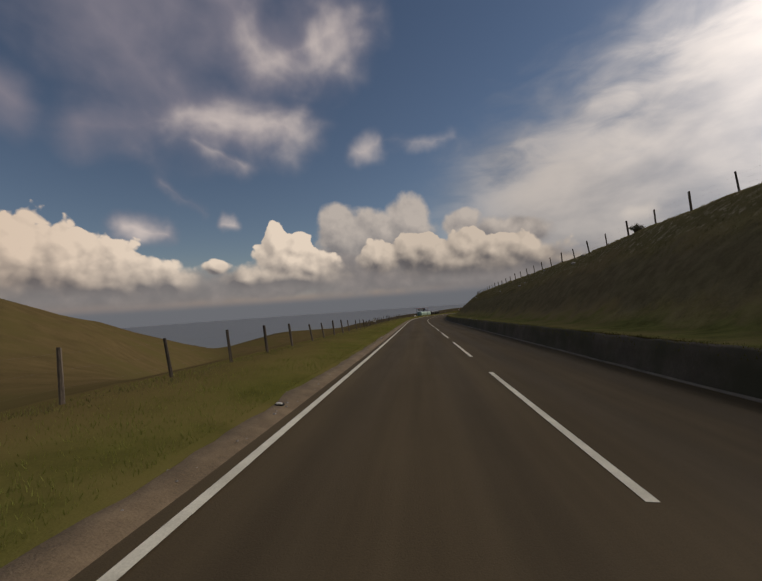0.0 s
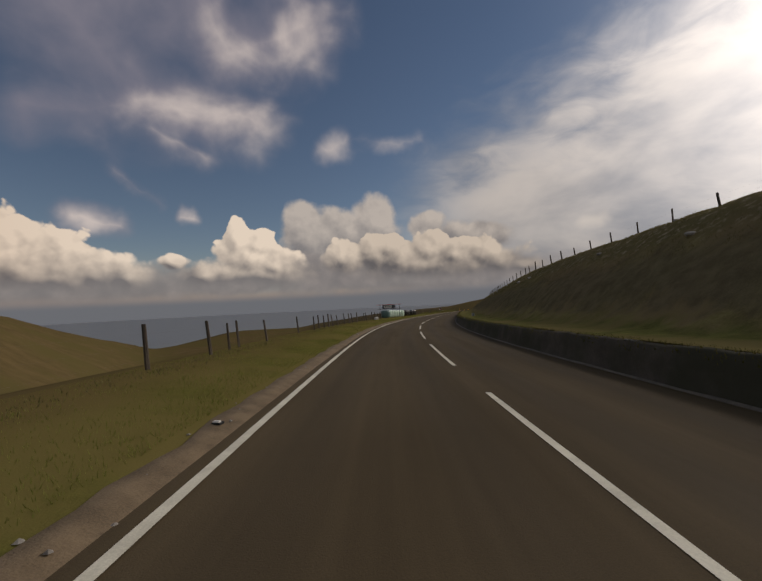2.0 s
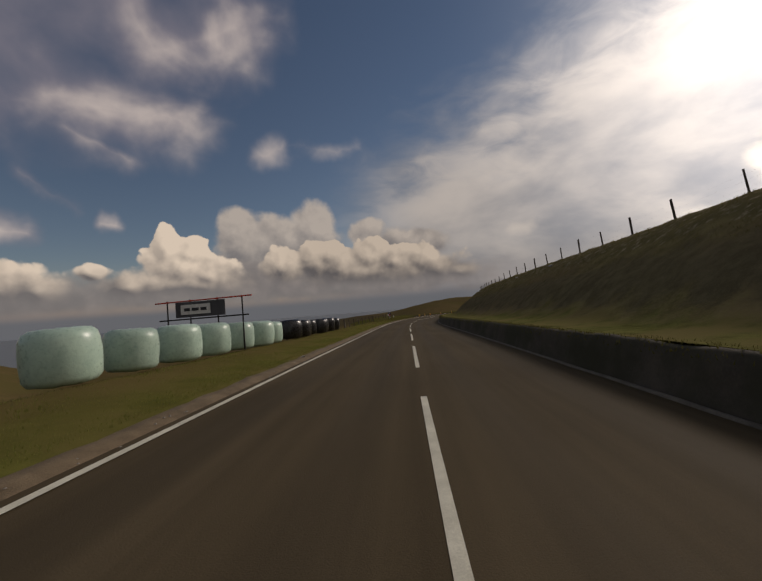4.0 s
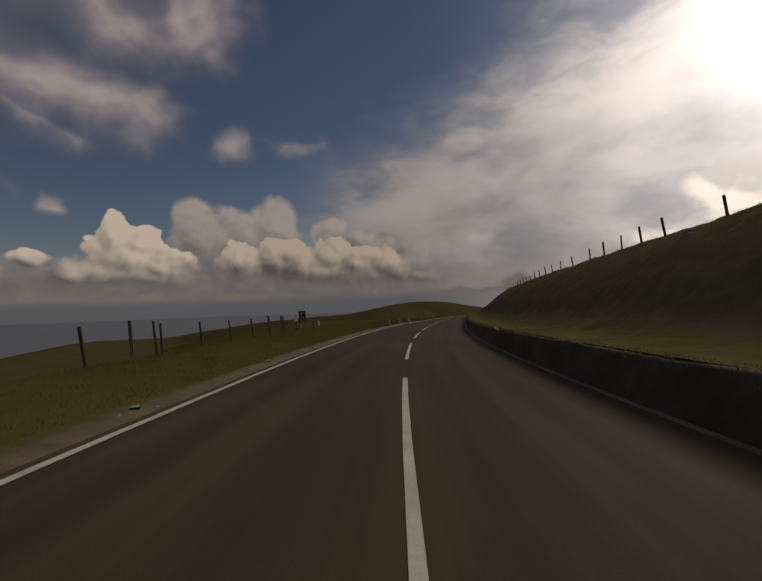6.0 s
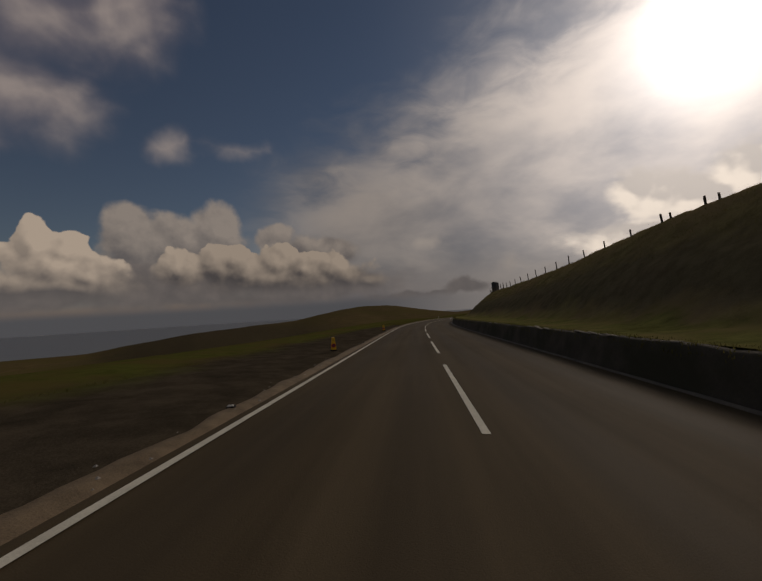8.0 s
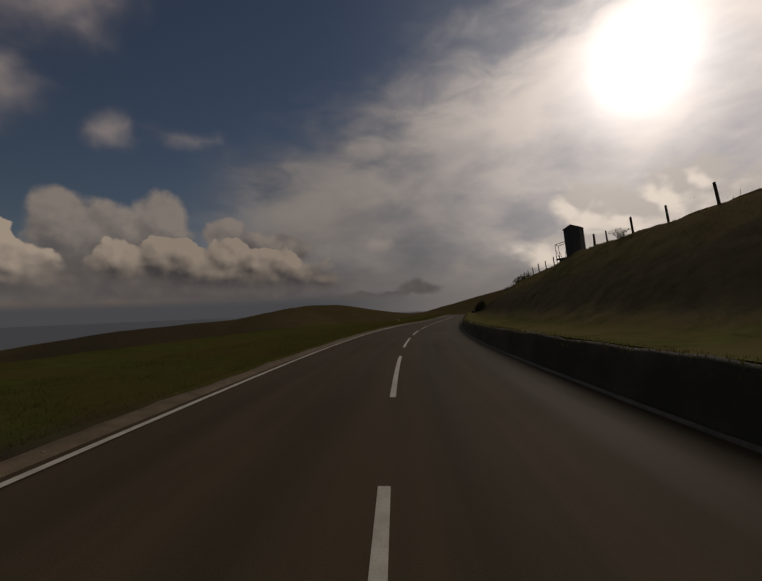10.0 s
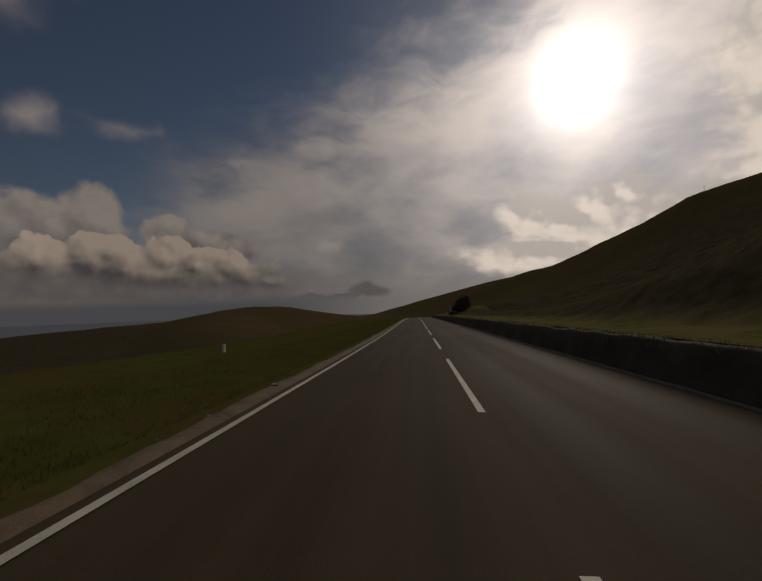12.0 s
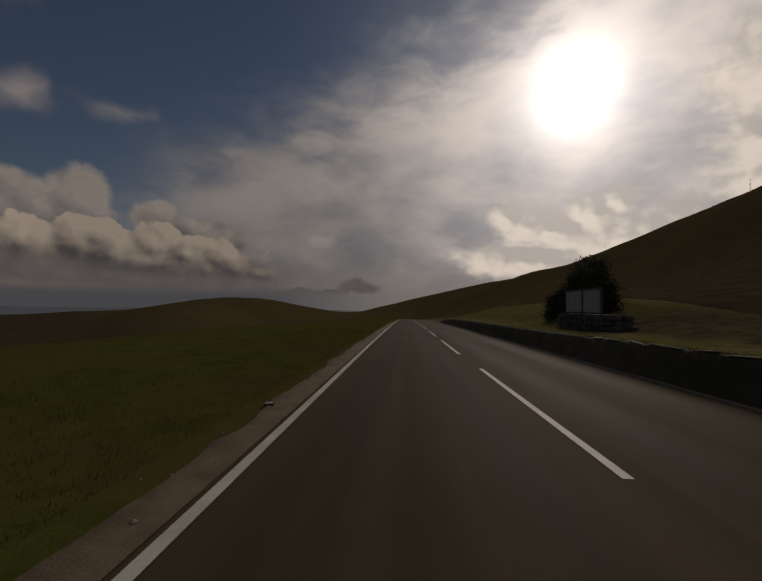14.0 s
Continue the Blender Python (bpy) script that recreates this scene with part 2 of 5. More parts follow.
col = g.mix(g.m("MULTIPLY", low_mask, 0.85), col, g.mix(g.ramp(g.m("MULTIPLY_ADD", puff, 0.7, g.m("MULTIPLY_ADD", el, 0.04, g.m("MULTIPLY", knobs, 0.3))), 0.3, 0.8), (0.185, 0.175, 0.17), (0.295, 0.266, 0.244)))
col = g.mix(heap, col, heap_col)
col = g.mix(g.ramp(g.m("MULTIPLY_ADD", puff, 1.2, el), 2.7, 1.5, 0.0, 0.9), col, haze_col)
shine_mask = g.m("MULTIPLY", g.ramp(g.m("MULTIPLY_ADD", fine, 1.3, g.m("MULTIPLY_ADD", soft, 0.8, g.m("SUBTRACT", shine_field, 0.66))), -0.05, 0.7), 0.88)
col = g.mix(shine_mask, col, g.mix(g.ramp(g.m("MULTIPLY_ADD", g.m("SUBTRACT", shine_field, shine_l), -1.4, g.m("MULTIPLY_ADD", fine, 0.8, g.m("MULTIPLY", knobs, 0.4))), 0.15, 0.8), (0.95, 0.885, 0.785), (1.65, 1.5, 1.25)))
# the glare of the sun through the thin cloud
core = g.m("POWER", g.ramp(off_sun, 24.0, 0.5, 0.0, 1.0, "LINEAR"), 7.0)
glow = g.m("MULTIPLY_ADD", core, 5.6, g.m("MULTIPLY", g.m("POWER", near_sun, 3.0), 0.33))
col = g.mix(1.0, col, g.mix(1.0, (1.0, 0.97, 0.91), g.node("ShaderNodeCombineColor", Red=glow, Green=glow, Blue=glow).outputs[0], "MULTIPLY"), "ADD")
back = g.node("ShaderNodeBackground", Strength=0.9)
g.put(back.inputs["Color"], col)
out = g.node("ShaderNodeOutputWorld")
g.put(out.inputs[0], back.outputs[0])

# ---- materials ----


def material(name, base, dark, scale=8.0, rough=0.85, bump=0.3, fine=60.0, metal=0.0, spread=(0.3, 0.7), stretch=(1, 1, 1), far=None, far_scale=0.03, rand=0.0, spec=0.3):
    """Two tones by a broad noise and a fine one, with relief; far: a third tone in wide patches."""
    mat = bpy.data.materials.new(name)
    mat.use_nodes = True
    q = Graph(mat.node_tree)
    pos = q.mapped(q.node("ShaderNodeTexCoord").outputs["Object"], scale=stretch)
    a = q.noise(pos, scale, 6.0, 0.6)
    b = q.noise(pos, fine, 4.0, 0.6)
    tone = q.m("MULTIPLY_ADD", a, 0.6, q.m("MULTIPLY", b, 0.4))
    c = q.mix(q.ramp(tone, *spread), dark, base)
    if far:
        c = q.mix(q.ramp(q.noise(pos, far_scale, 6.0, 0.6), 0.4, 0.62), c, far)
    if rand:
        info = q.node("ShaderNodeObjectInfo").outputs["Random"]
        hs = q.node("ShaderNodeHueSaturation", Value=q.ramp(info, 0.0, 1.0, 1 - rand, 1 + rand, "LINEAR"))
        q.put(hs.inputs["Color"], c)
        c = hs.outputs[0]
    bs = q.node("ShaderNodeBsdfPrincipled", Roughness=q.ramp(b, 0.2, 0.8, max(rough - 0.1, 0.02), min(rough + 0.1, 1.0)), Metallic=metal)
    bs.inputs["Specular IOR Level"].default_value = spec
    q.put(bs.inputs["Base Color"], c)
    if bump:
        bp = q.node("ShaderNodeBump", Strength=bump, Distance=0.02)
        q.put(bp.inputs["Height"], tone)
        q.put(bs.inputs["Normal"], bp.outputs[0])
    q.put(q.node("ShaderNodeOutputMaterial").inputs[0], bs.outputs[0])
    return mat




def asphalt():
    """Coarse chippings with wheel tracks and old seams along the road (u across, v along, in metres)."""
    mat = bpy.data.materials.new("worn asphalt")
    mat.use_nodes = True
    q = Graph(mat.node_tree)
    tc = q.node("ShaderNodeTexCoord")
    uv, pos = tc.outputs["UV"], tc.outputs["Object"]
    long = q.noise(q.mapped(uv, scale=(1.0, 0.035, 1.0)), 2.2, 5.0, 0.55)
    patch = q.noise(pos, 0.22, 4.0, 0.5)
    chips = q.noise(pos, 75.0, 3.0, 0.7)
    across = q.node("ShaderNodeSeparateXYZ")
    q.put(across.inputs[0], uv)
    lane = q.m("ABSOLUTE", q.m("SUBTRACT", q.m("ABSOLUTE", across.outputs[0]), 1.55))
    track = q.ramp(q.m("ABSOLUTE", q.m("SUBTRACT", lane, 0.75)), 0.5, 0.1)
    tone = q.m("ADD", q.m("MULTIPLY", long, 0.5), q.m("MULTIPLY_ADD", patch, 0.3, q.m("MULTIPLY", chips, 0.3)))
    c = q.mix(q.ramp(tone, 0.35, 0.75), (0.064, 0.049, 0.029), (0.113, 0.087, 0.052))
    c = q.mix(q.m("MULTIPLY", track, 0.3), c, (0.051, 0.041, 0.027))
    bs = q.node("ShaderNodeBsdfPrincipled", Roughness=q.ramp(q.m("MULTIPLY_ADD", track, -0.12, chips), 0.2, 0.8, 0.62, 0.9))
    bs.inputs["Specular IOR Level"].default_value = 0.035
    q.put(bs.inputs["Base Color"], c)
    bp = q.node("ShaderNodeBump", Strength=0.5, Distance=0.006)
    q.put(bp.inputs["Height"], chips)
    q.put(bs.inputs["Normal"], bp.outputs[0])
    q.put(q.node("ShaderNodeOutputMaterial").inputs[0], bs.outputs[0])
    return mat


M_ASPHALT = asphalt()
M_PAINT = material("worn white paint", (0.74, 0.71, 0.58), (0.5, 0.475, 0.38), 3.0, 0.6, 0.2, 70.0)
M_VERGE = material("verge grass", (0.098, 0.106, 0.025), (0.055, 0.06, 0.014), 2.0, 0.95, 0.8, 45.0, far=(0.092, 0.074, 0.025), far_scale=0.35, spec=0.0)


def bright_part(mat):
    """A brighter grass tone on the southern stretch, passing into the darker one."""
    q = Graph(mat.node_tree, False)
    pos = q.node("ShaderNodeTexCoord").outputs["Object"]
    xyz = q.node("ShaderNodeSeparateXYZ")
    q.put(xyz.inputs[0], pos)
    south = q.ramp(q.m("MULTIPLY_ADD", q.noise(pos, 0.25, 5.0, 0.6), 26.0, xyz.outputs[1]), 198.0, 158.0)
    tone = q.m("MULTIPLY_ADD", q.noise(pos, 2.0, 6.0, 0.6), 0.6, q.m("MULTIPLY", q.noise(pos, 45.0, 4.0, 0.6), 0.4))
    south_tone = q.mix(q.ramp(tone, 0.3, 0.7), (0.072, 0.07, 0.018), (0.132, 0.127, 0.032))
    south_tone = q.mix(q.ramp(q.noise(pos, 0.35, 6.0, 0.6), 0.4, 0.62), south_tone, (0.145, 0.12, 0.04))
    across = q.node("ShaderNodeSeparateXYZ")
    q.put(across.inputs[0], q.node("ShaderNodeTexCoord").outputs["UV"])
    dry = q.ramp(q.m("MULTIPLY_ADD", q.noise(pos, 0.6, 5.0, 0.6), -2.4, across.outputs[0]), -5.4, -7.4)
    south_tone = q.mix(q.m("MULTIPLY", dry, 0.8), south_tone, (0.135, 0.1, 0.04))
    bs = [n for n in q.t.nodes if n.type == "BSDF_PRINCIPLED"][0]
    old = bs.inputs["Base Color"].links[0].from_socket
    q.put(bs.inputs["Base Color"], q.mix(south, old, south_tone))


bright_part(M_VERGE)
M_BANK = material("rough bank grass", (0.26, 0.215, 0.095), (0.13, 0.108, 0.047), 1.1, 0.95, 1.0, 14.0, spread=(0.36, 0.64), far=(0.22, 0.165, 0.085), far_scale=0.16, spec=0.0)
M_MOOR = material("moorland grass and heather", (0.142, 0.104, 0.046), (0.087, 0.065, 0.03), 0.06, 0.95, 0.6, 1.5, far=(0.105, 0.086, 0.033), far_scale=0.012, spec=0.0)


def heather(mat):
    """Dark brown heather takes over from the grass on the north-eastern hills, with a ragged edge."""
    q = Graph(mat.node_tree, False)
    pos = q.node("ShaderNodeTexCoord").outputs["Object"]
    xyz = q.node("ShaderNodeSeparateXYZ")
    q.put(xyz.inputs[0], pos)
    north = q.ramp(q.m("MULTIPLY_ADD", q.noise(pos, 0.02, 6.0, 0.6), 120.0, xyz.outputs[1]), 230.0, 330.0)
    north = q.m("MULTIPLY", north, q.ramp(q.m("MULTIPLY_ADD", q.noise(pos, 0.02, 6.0, 0.6), 120.0, xyz.outputs[0]), -120.0, 60.0))
    # thinned eastward: the paler colour there stands in for glare over that hill
    north = q.m("MULTIPLY", north, q.ramp(xyz.outputs[0], 190.0, 330.0, 1.0, 0.25))
    brown = q.mix(q.ramp(q.noise(pos, 0.35, 6.0, 0.65), 0.35, 0.65), (0.05, 0.041, 0.027), (0.095, 0.076, 0.045))
    bs = [n for n in q.t.nodes if n.type == "BSDF_PRINCIPLED"][0]
    old = bs.inputs["Base Color"].links[0].from_socket
    q.put(bs.inputs["Base Color"], q.mix(q.m("MULTIPLY", north, 0.85), old, brown))


heather(M_MOOR)


def bank_cover(mat):
    """Cover across the bank (u: share of the way up, v: metres along): green ledge, dark cut face, pale tussocks towards the crest, brown moor past the fence."""
    q = Graph(mat.node_tree, False)
    tc = q.node("ShaderNodeTexCoord")
    pos = tc.outputs["Object"]
    xyz = q.node("ShaderNodeSeparateXYZ")
    q.put(xyz.inputs[0], tc.outputs["UV"])
    u, v = xyz.outputs[0], xyz.outputs[1]
    ragged = q.m("MULTIPLY_ADD", q.m("SUBTRACT", q.noise(pos, 0.7, 6.0, 0.65), 0.5), 0.4, u)
    tone = q.m("MULTIPLY_ADD", q.noise(pos, 2.0, 6.0, 0.6), 0.6, q.m("MULTIPLY", q.noise(pos, 40.0, 4.0, 0.6), 0.4))
    green = q.mix(q.ramp(tone, 0.32, 0.68), (0.085, 0.086, 0.028), (0.19, 0.185, 0.06))
    green = q.mix(q.ramp(q.noise(pos, 0.4, 5.0, 0.6), 0.42, 0.62), green, (0.18, 0.15, 0.062))
    cut = q.mix(q.ramp(tone, 0.35, 0.65), (0.085, 0.073, 0.046), (0.17, 0.142, 0.085))
    tuft = q.mix(q.ramp(q.noise(pos, 3.2, 5.0, 0.7), 0.5, 0.66), (0.14, 0.12, 0.058), (0.38, 0.32, 0.22))
    brown = q.mix(q.ramp(tone, 0.35, 0.65), (0.06, 0.05, 0.03), (0.12, 0.098, 0.05))
    bs = [n for n in q.t.nodes if n.type == "BSDF_PRINCIPLED"][0]
    c = bs.inputs["Base Color"].links[0].from_socket
    c = q.mix(q.m("MULTIPLY", q.m("MULTIPLY", q.ramp(ragged, 0.66, 0.8), q.ramp(v, 190.0, 150.0)), 0.8), c, tuft)
    c = q.mix(q.m("MULTIPLY", q.m("MULTIPLY", q.ramp(ragged, 0.3, 0.42), q.ramp(ragged, 0.75, 0.58)), 0.75), c, cut)
    c = q.mix(q.ramp(ragged, 0.36, 0.22), c, green)
    c = q.mix(q.m("MULTIPLY", q.ramp(q.m("MULTIPLY_ADD", q.noise(pos, 0.12, 4.0, 0.6), 20.0, v), 318.0, 336.0), q.ramp(ragged, 0.2, 0.4)), c, brown)
    c = q.mix(q.ramp(v, 390.0, 398.0), c, green)
    q.put(bs.inputs["Base Color"], c)


bank_cover(M_BANK)


def worn_part(mat):
    """Bare dark earth and old tarmac worn into the verge where cars pull over (u across, v along, in metres)."""
    q = Graph(mat.node_tree, False)
    tc = q.node("ShaderNodeTexCoord")
    pos = tc.outputs["Object"]
    xyz = q.node("ShaderNodeSeparateXYZ")
    q.put(xyz.inputs[0], tc.outputs["UV"])
    out_ = q.m("MULTIPLY_ADD", q.noise(pos, 0.35, 6.0, 0.65), -2.6, q.m("MULTIPLY", xyz.outputs[0], -1.0))
    reach = q.m("MULTIPLY", q.ramp(xyz.outputs[1], 186.0, 204.0), q.ramp(xyz.outputs[1], 276.0, 250.0))
    worn = q.m("MULTIPLY", q.ramp(out_, q.m("MULTIPLY_ADD", reach, 4.6, 2.2), q.m("MULTIPLY_ADD", reach, 3.0, 1.6)), q.ramp(reach, 0.02, 0.3))
    tone = q.m("MULTIPLY_ADD", q.noise(pos, 1.2, 6.0, 0.65), 0.6, q.m("MULTIPLY", q.noise(pos, 50.0, 4.0, 0.6), 0.4))
    soil = q.mix(q.ramp(tone, 0.35, 0.65), (0.036, 0.03, 0.021), (0.085, 0.068, 0.046))
    bs = [n for n in q.t.nodes if n.type == "BSDF_PRINCIPLED"][0]
    old = bs.inputs["Base Color"].links[0].from_socket
    q.put(bs.inputs["Base Color"], q.mix(worn, old, soil))


worn_part(M_VERGE)
M_EARTH = material("worn gravel edge", (0.225, 0.165, 0.1), (0.105, 0.078, 0.047), 3.0, 0.95, 0.8, 60.0)
M_SEA = material("hazy sea", (0.193, 0.211, 0.23), (0.18, 0.197, 0.217), 0.01, 0.7, 0.0, 0.3, spec=0.15)
M_PEAT = material("dark rendered wall face", (0.118, 0.1, 0.076), (0.066, 0.056, 0.043), 1.6, 0.9, 0.6, 24.0, far=(0.06, 0.056, 0.036), far_scale=0.5, spec=0.1)
M_LINE = material("worn pale edging", (0.2, 0.17, 0.132), (0.09, 0.077, 0.06), 2.0, 0.8, 0.2, 30.0)
M_STONE = material("pale lichened stone", (0.5, 0.47, 0.42), (0.22, 0.2, 0.18), 6.0, 0.9, 0.6, 50.0, rand=0.3)
M_COPING = material("worn coping stone", (0.35, 0.32, 0.265), (0.17, 0.153, 0.122), 5.0, 0.9, 0.6, 50.0, rand=0.35)
M_WHITE = material("white painted board", (0.8, 0.79, 0.75), (0.6, 0.58, 0.54), 4.0, 0.5, 0.1, 40.0)
M_INK = material("dark sign print", (0.04, 0.04, 0.045), (0.03, 0.03, 0.03), 5.0, 0.6, 0.0)
M_NAVY = material("navy sign sheet", (0.02, 0.03, 0.09), (0.015, 0.02, 0.06), 5.0, 0.45, 0.05)
M_ORANGE = material("orange sign sheet", (0.55, 0.09, 0.03), (0.4, 0.06, 0.02), 5.0, 0.5, 0.05)
M_YELLOW = material("yellow plastic", (0.82, 0.5, 0.02), (0.62, 0.36, 0.02), 7.0, 0.5, 0.15, 50.0)
M_RED = material("red print", (0.6, 0.06, 0.03), (0.45, 0.04, 0.02), 6.0, 0.5, 0.05)
M_RUBBER = material("black rubber", (0.025, 0.025, 0.025), (0.015, 0.015, 0.015), 8.0, 0.85, 0.3)
M_FILM_G = material("pale green bale film", (0.50, 0.64, 0.53), (0.34, 0.47, 0.39), 3.0, 0.32, 0.5, 14.0, rand=0.12, spec=0.5)
M_FILM_T = material("dark teal bale film", (0.09, 0.17, 0.16), (0.05, 0.10, 0.10), 3.0, 0.35, 0.5, 14.0, spec=0.5)
M_FILM_B = material("black bale film", (0.016, 0.015, 0.016), (0.010, 0.010, 0.010), 3.0, 0.28, 0.6, 14.0, spec=0.6)
M_STEEL = material("galvanised steel", (0.42, 0.42, 0.42), (0.28, 0.28, 0.28), 12.0, 0.45, 0.1, 60.0, metal=1.0)
M_WIRE = material("rusty fence wire", (0.2, 0.16, 0.13), (0.1, 0.07, 0.05), 20.0, 0.6, 0.0, metal=0.7)
M_HUT = material("dark painted boards", (0.1, 0.098, 0.105), (0.06, 0.06, 0.066), 3.0, 0.75, 0.3, 40.0, stretch=(1, 1, 0.2))
M_PANEL = material("weathered pale panel", (0.36, 0.37, 0.37), (0.25, 0.26, 0.26), 2.0, 0.6, 0.1, 25.0)
M_DRYSTONE = material("dark field stone", (0.11, 0.1, 0.09), (0.05, 0.046, 0.042), 3.0, 0.9, 0.8, 30.0, rand=0.35)
M_LEAF = material("dark gorse leaves", (0.085, 0.08, 0.035), (0.04, 0.042, 0.02), 9.0, 0.8, 0.0, spec=0.15)


def grass_blades(name, a, c):
    """Thin leaves that let half of the light through."""
    mat = bpy.data.materials.new(name)
    mat.use_nodes = True
    q = Graph(mat.node_tree)
    pos = q.node("ShaderNodeTexCoord").outputs["Object"]
    tone = q.m("MULTIPLY_ADD", q.noise(pos, 1.1, 5.0, 0.6), 0.6, q.m("MULTIPLY", q.noise(pos, 30.0, 2.0, 0.5), 0.4))
    colour = q.mix(q.ramp(tone, 0.3, 0.7), a, c)
    one, two = q.node("ShaderNodeBsdfDiffuse", Color=colour), q.node("ShaderNodeBsdfTranslucent", Color=colour)
    both = q.node("ShaderNodeMixShader", Fac=0.5)
    q.put(both.inputs[1], one.outputs[0])
    q.put(both.inputs[2], two.outputs[0])
    q.put(q.node("ShaderNodeOutputMaterial").inputs[0], both.outputs[0])
    return mat


M_BLADE = grass_blades("grass blades", (0.088, 0.082, 0.024), (0.14, 0.125, 0.04))
M_BLADE_BRIGHT = grass_blades("bright grass blades", (0.168, 0.176, 0.044), (0.236, 0.236, 0.066))
M_BLADE_PALE = grass_blades("pale dry grass blades", (0.11, 0.10, 0.04), (0.22, 0.19, 0.09))
M_BLADE_DRY = grass_blades("dry grass blades", (0.11, 0.098, 0.038), (0.2, 0.17, 0.078))

M_WOOD = material("weathered grey timber", (0.13, 0.105, 0.08), (0.045, 0.038, 0.03), 10.0, 0.9, 0.5, 80.0, stretch=(1, 1, 0.15), rand=0.35)

# ---- the road's line ----
KNOT = 18.0
BEND = [0, 0, -0.02, -0.02, 0.05, 0.41, 0.56, 0.21, -0.07, 0.1, 0.53, 0.57, 0.23, -0.03, 0.02, 0.22, 0.44, 0.51, 0.25, -0.03, -0.02, 0, 0, 0, 0, 0, 0, 0, 0, 0, 0]
RISE = [-2.36, -2.08, -1.83, -1.83, -1.82, -1.43, -1.38, -1.38, -1.58, -1.69, -1.39, -1.26, -1.25, -1.46, -1.4, -1.28, -1.29, -1.23, -1.11, -1.21, -1.03, -0.79, -0.94, -1, -1.17, -1.34, -1.51, -1.69, -1.86, -2.03, -2.2]
TILT = [3.16, 3.15, 3.11, 2.86, 2.6, 2.96, 3.08, 2.45, 1.73, 1.42, 1.93, 2.75, 3.16, 1.89, 0.48, 0.07, 0.45, 1.33, 1.66, 0.06, -0.93, -0.64, 0.17, 1.05, 0, 0, 0, 0, 0, 0, 0]
HALF_L, HALF_R = 2.99, 3.26
FIRST, LAST = -60.0, 1500.0
S = np.arange(FIRST, LAST + 1.0, 1.0)
_k = -20.0 + KNOT * np.arange(len(BEND))


def along(values):
    y = np.interp(S, _k, values)
    return np.convolve(np.pad(y, 9, mode="edge"), np.ones(19) / 19, "valid")


_i0 = int(-FIRST)
TH = np.concatenate([[0], np.cumsum((along(BEND)[1:] + along(BEND)[:-1]) / 200)])
TH += radians(5.298) - TH[_i0]


def summed(v):
    r = np.concatenate([[0], np.cumsum((v[1:] + v[:-1]) / 2)])
    return r - r[_i0]


CX, CY, CZ = summed(np.sin(TH)), summed(np.cos(TH)), summed(np.tan(np.radians(along(RISE))))
CB = np.radians(along(TILT))


def on_road(s, n, up=0.0):
    """World points at s metres along and n metres right of the centre line, up metres over the tilted road plane."""
    s, n, up = np.broadcast_arrays(np.asarray(s, float), np.asarray(n, float), np.asarray(up, float))
    th, b = np.interp(s, S, TH), np.interp(s, S, CB)
    return np.stack([np.interp(s, S, CX) + np.cos(th) * n, np.interp(s, S, CY) - np.sin(th) * n, np.interp(s, S, CZ) - n * np.sin(b) + up], -1)


def road_turn(s):
    """Degrees to turn a thing built facing +y so that it faces along the road at s."""
    return -math.degrees(np.interp(s, S, TH))


def sheet(name, pts, mat, parent=None, smooth=True, uv=None):
    """A mesh from a grid of points (rows, columns, 3)."""
    r, c, _ = pts.shape
    idx = np.arange(r * c).reshape(r, c)
    f = np.stack([idx[:-1, :-1], idx[:-1, 1:], idx[1:, 1:], idx[1:, :-1]], -1).reshape(-1, 4)
    me = bpy.data.meshes.new(name)
    me.from_pydata(pts.reshape(-1, 3).tolist(), [], f.tolist())
    me.polygons.foreach_set("use_smooth", [smooth] * len(me.polygons))
    me.materials.append(mat)
    if uv is not None:
        loops = np.empty(len(me.loops), np.int32)
        me.loops.foreach_get("vertex_index", loops)
        me.uv_layers.new().data.foreach_set("uv", uv.reshape(-1, 2)[loops].ravel())
    ob = new(name, me)
    ob.parent = parent
    return ob


def part(name, bm, mat, parent=None, label="", smooth=False):
    """One mesh object under a thing or a part."""
    me = bpy.data.meshes.new(name)
    bm.normal_update()
    bm.to_mesh(me)
    bm.free()
    me.materials.append(mat)
    if smooth:
        me.polygons.foreach_set("use_smooth", [True] * len(me.polygons))
    ob = new(name, me)
    ob.parent = parent
    return tagged(ob, label) if label else ob


def thing(name, m, label, category, group="", kind=""):
    """An empty at a thing's base."""
    ob = new(name)
    ob.matrix_world = m
    return tagged(ob, label, category, group, kind)


def box(bm, x, y, z, sx, sy, sz, turn=None, bevel=0.0):
    """A box centred at x, y, z; turn: a matrix applied before it is placed."""
    made = bmesh.ops.create_cube(bm, size=1.0)["verts"]
    bmesh.ops.scale(bm, vec=(sx, sy, sz), verts=made)
    if bevel:
        edges = list({e for v in made for e in v.link_edges})
        made = list({v for f in bmesh.ops.bevel(bm, geom=edges, offset=bevel, segments=2, affect="EDGES")["faces"] for v in f.verts} | {v for v in made if v.is_valid})
    if turn is not None:
        bmesh.ops.transform(bm, matrix=turn, verts=made)
    bmesh.ops.translate(bm, vec=(x, y, z), verts=made)
    return made


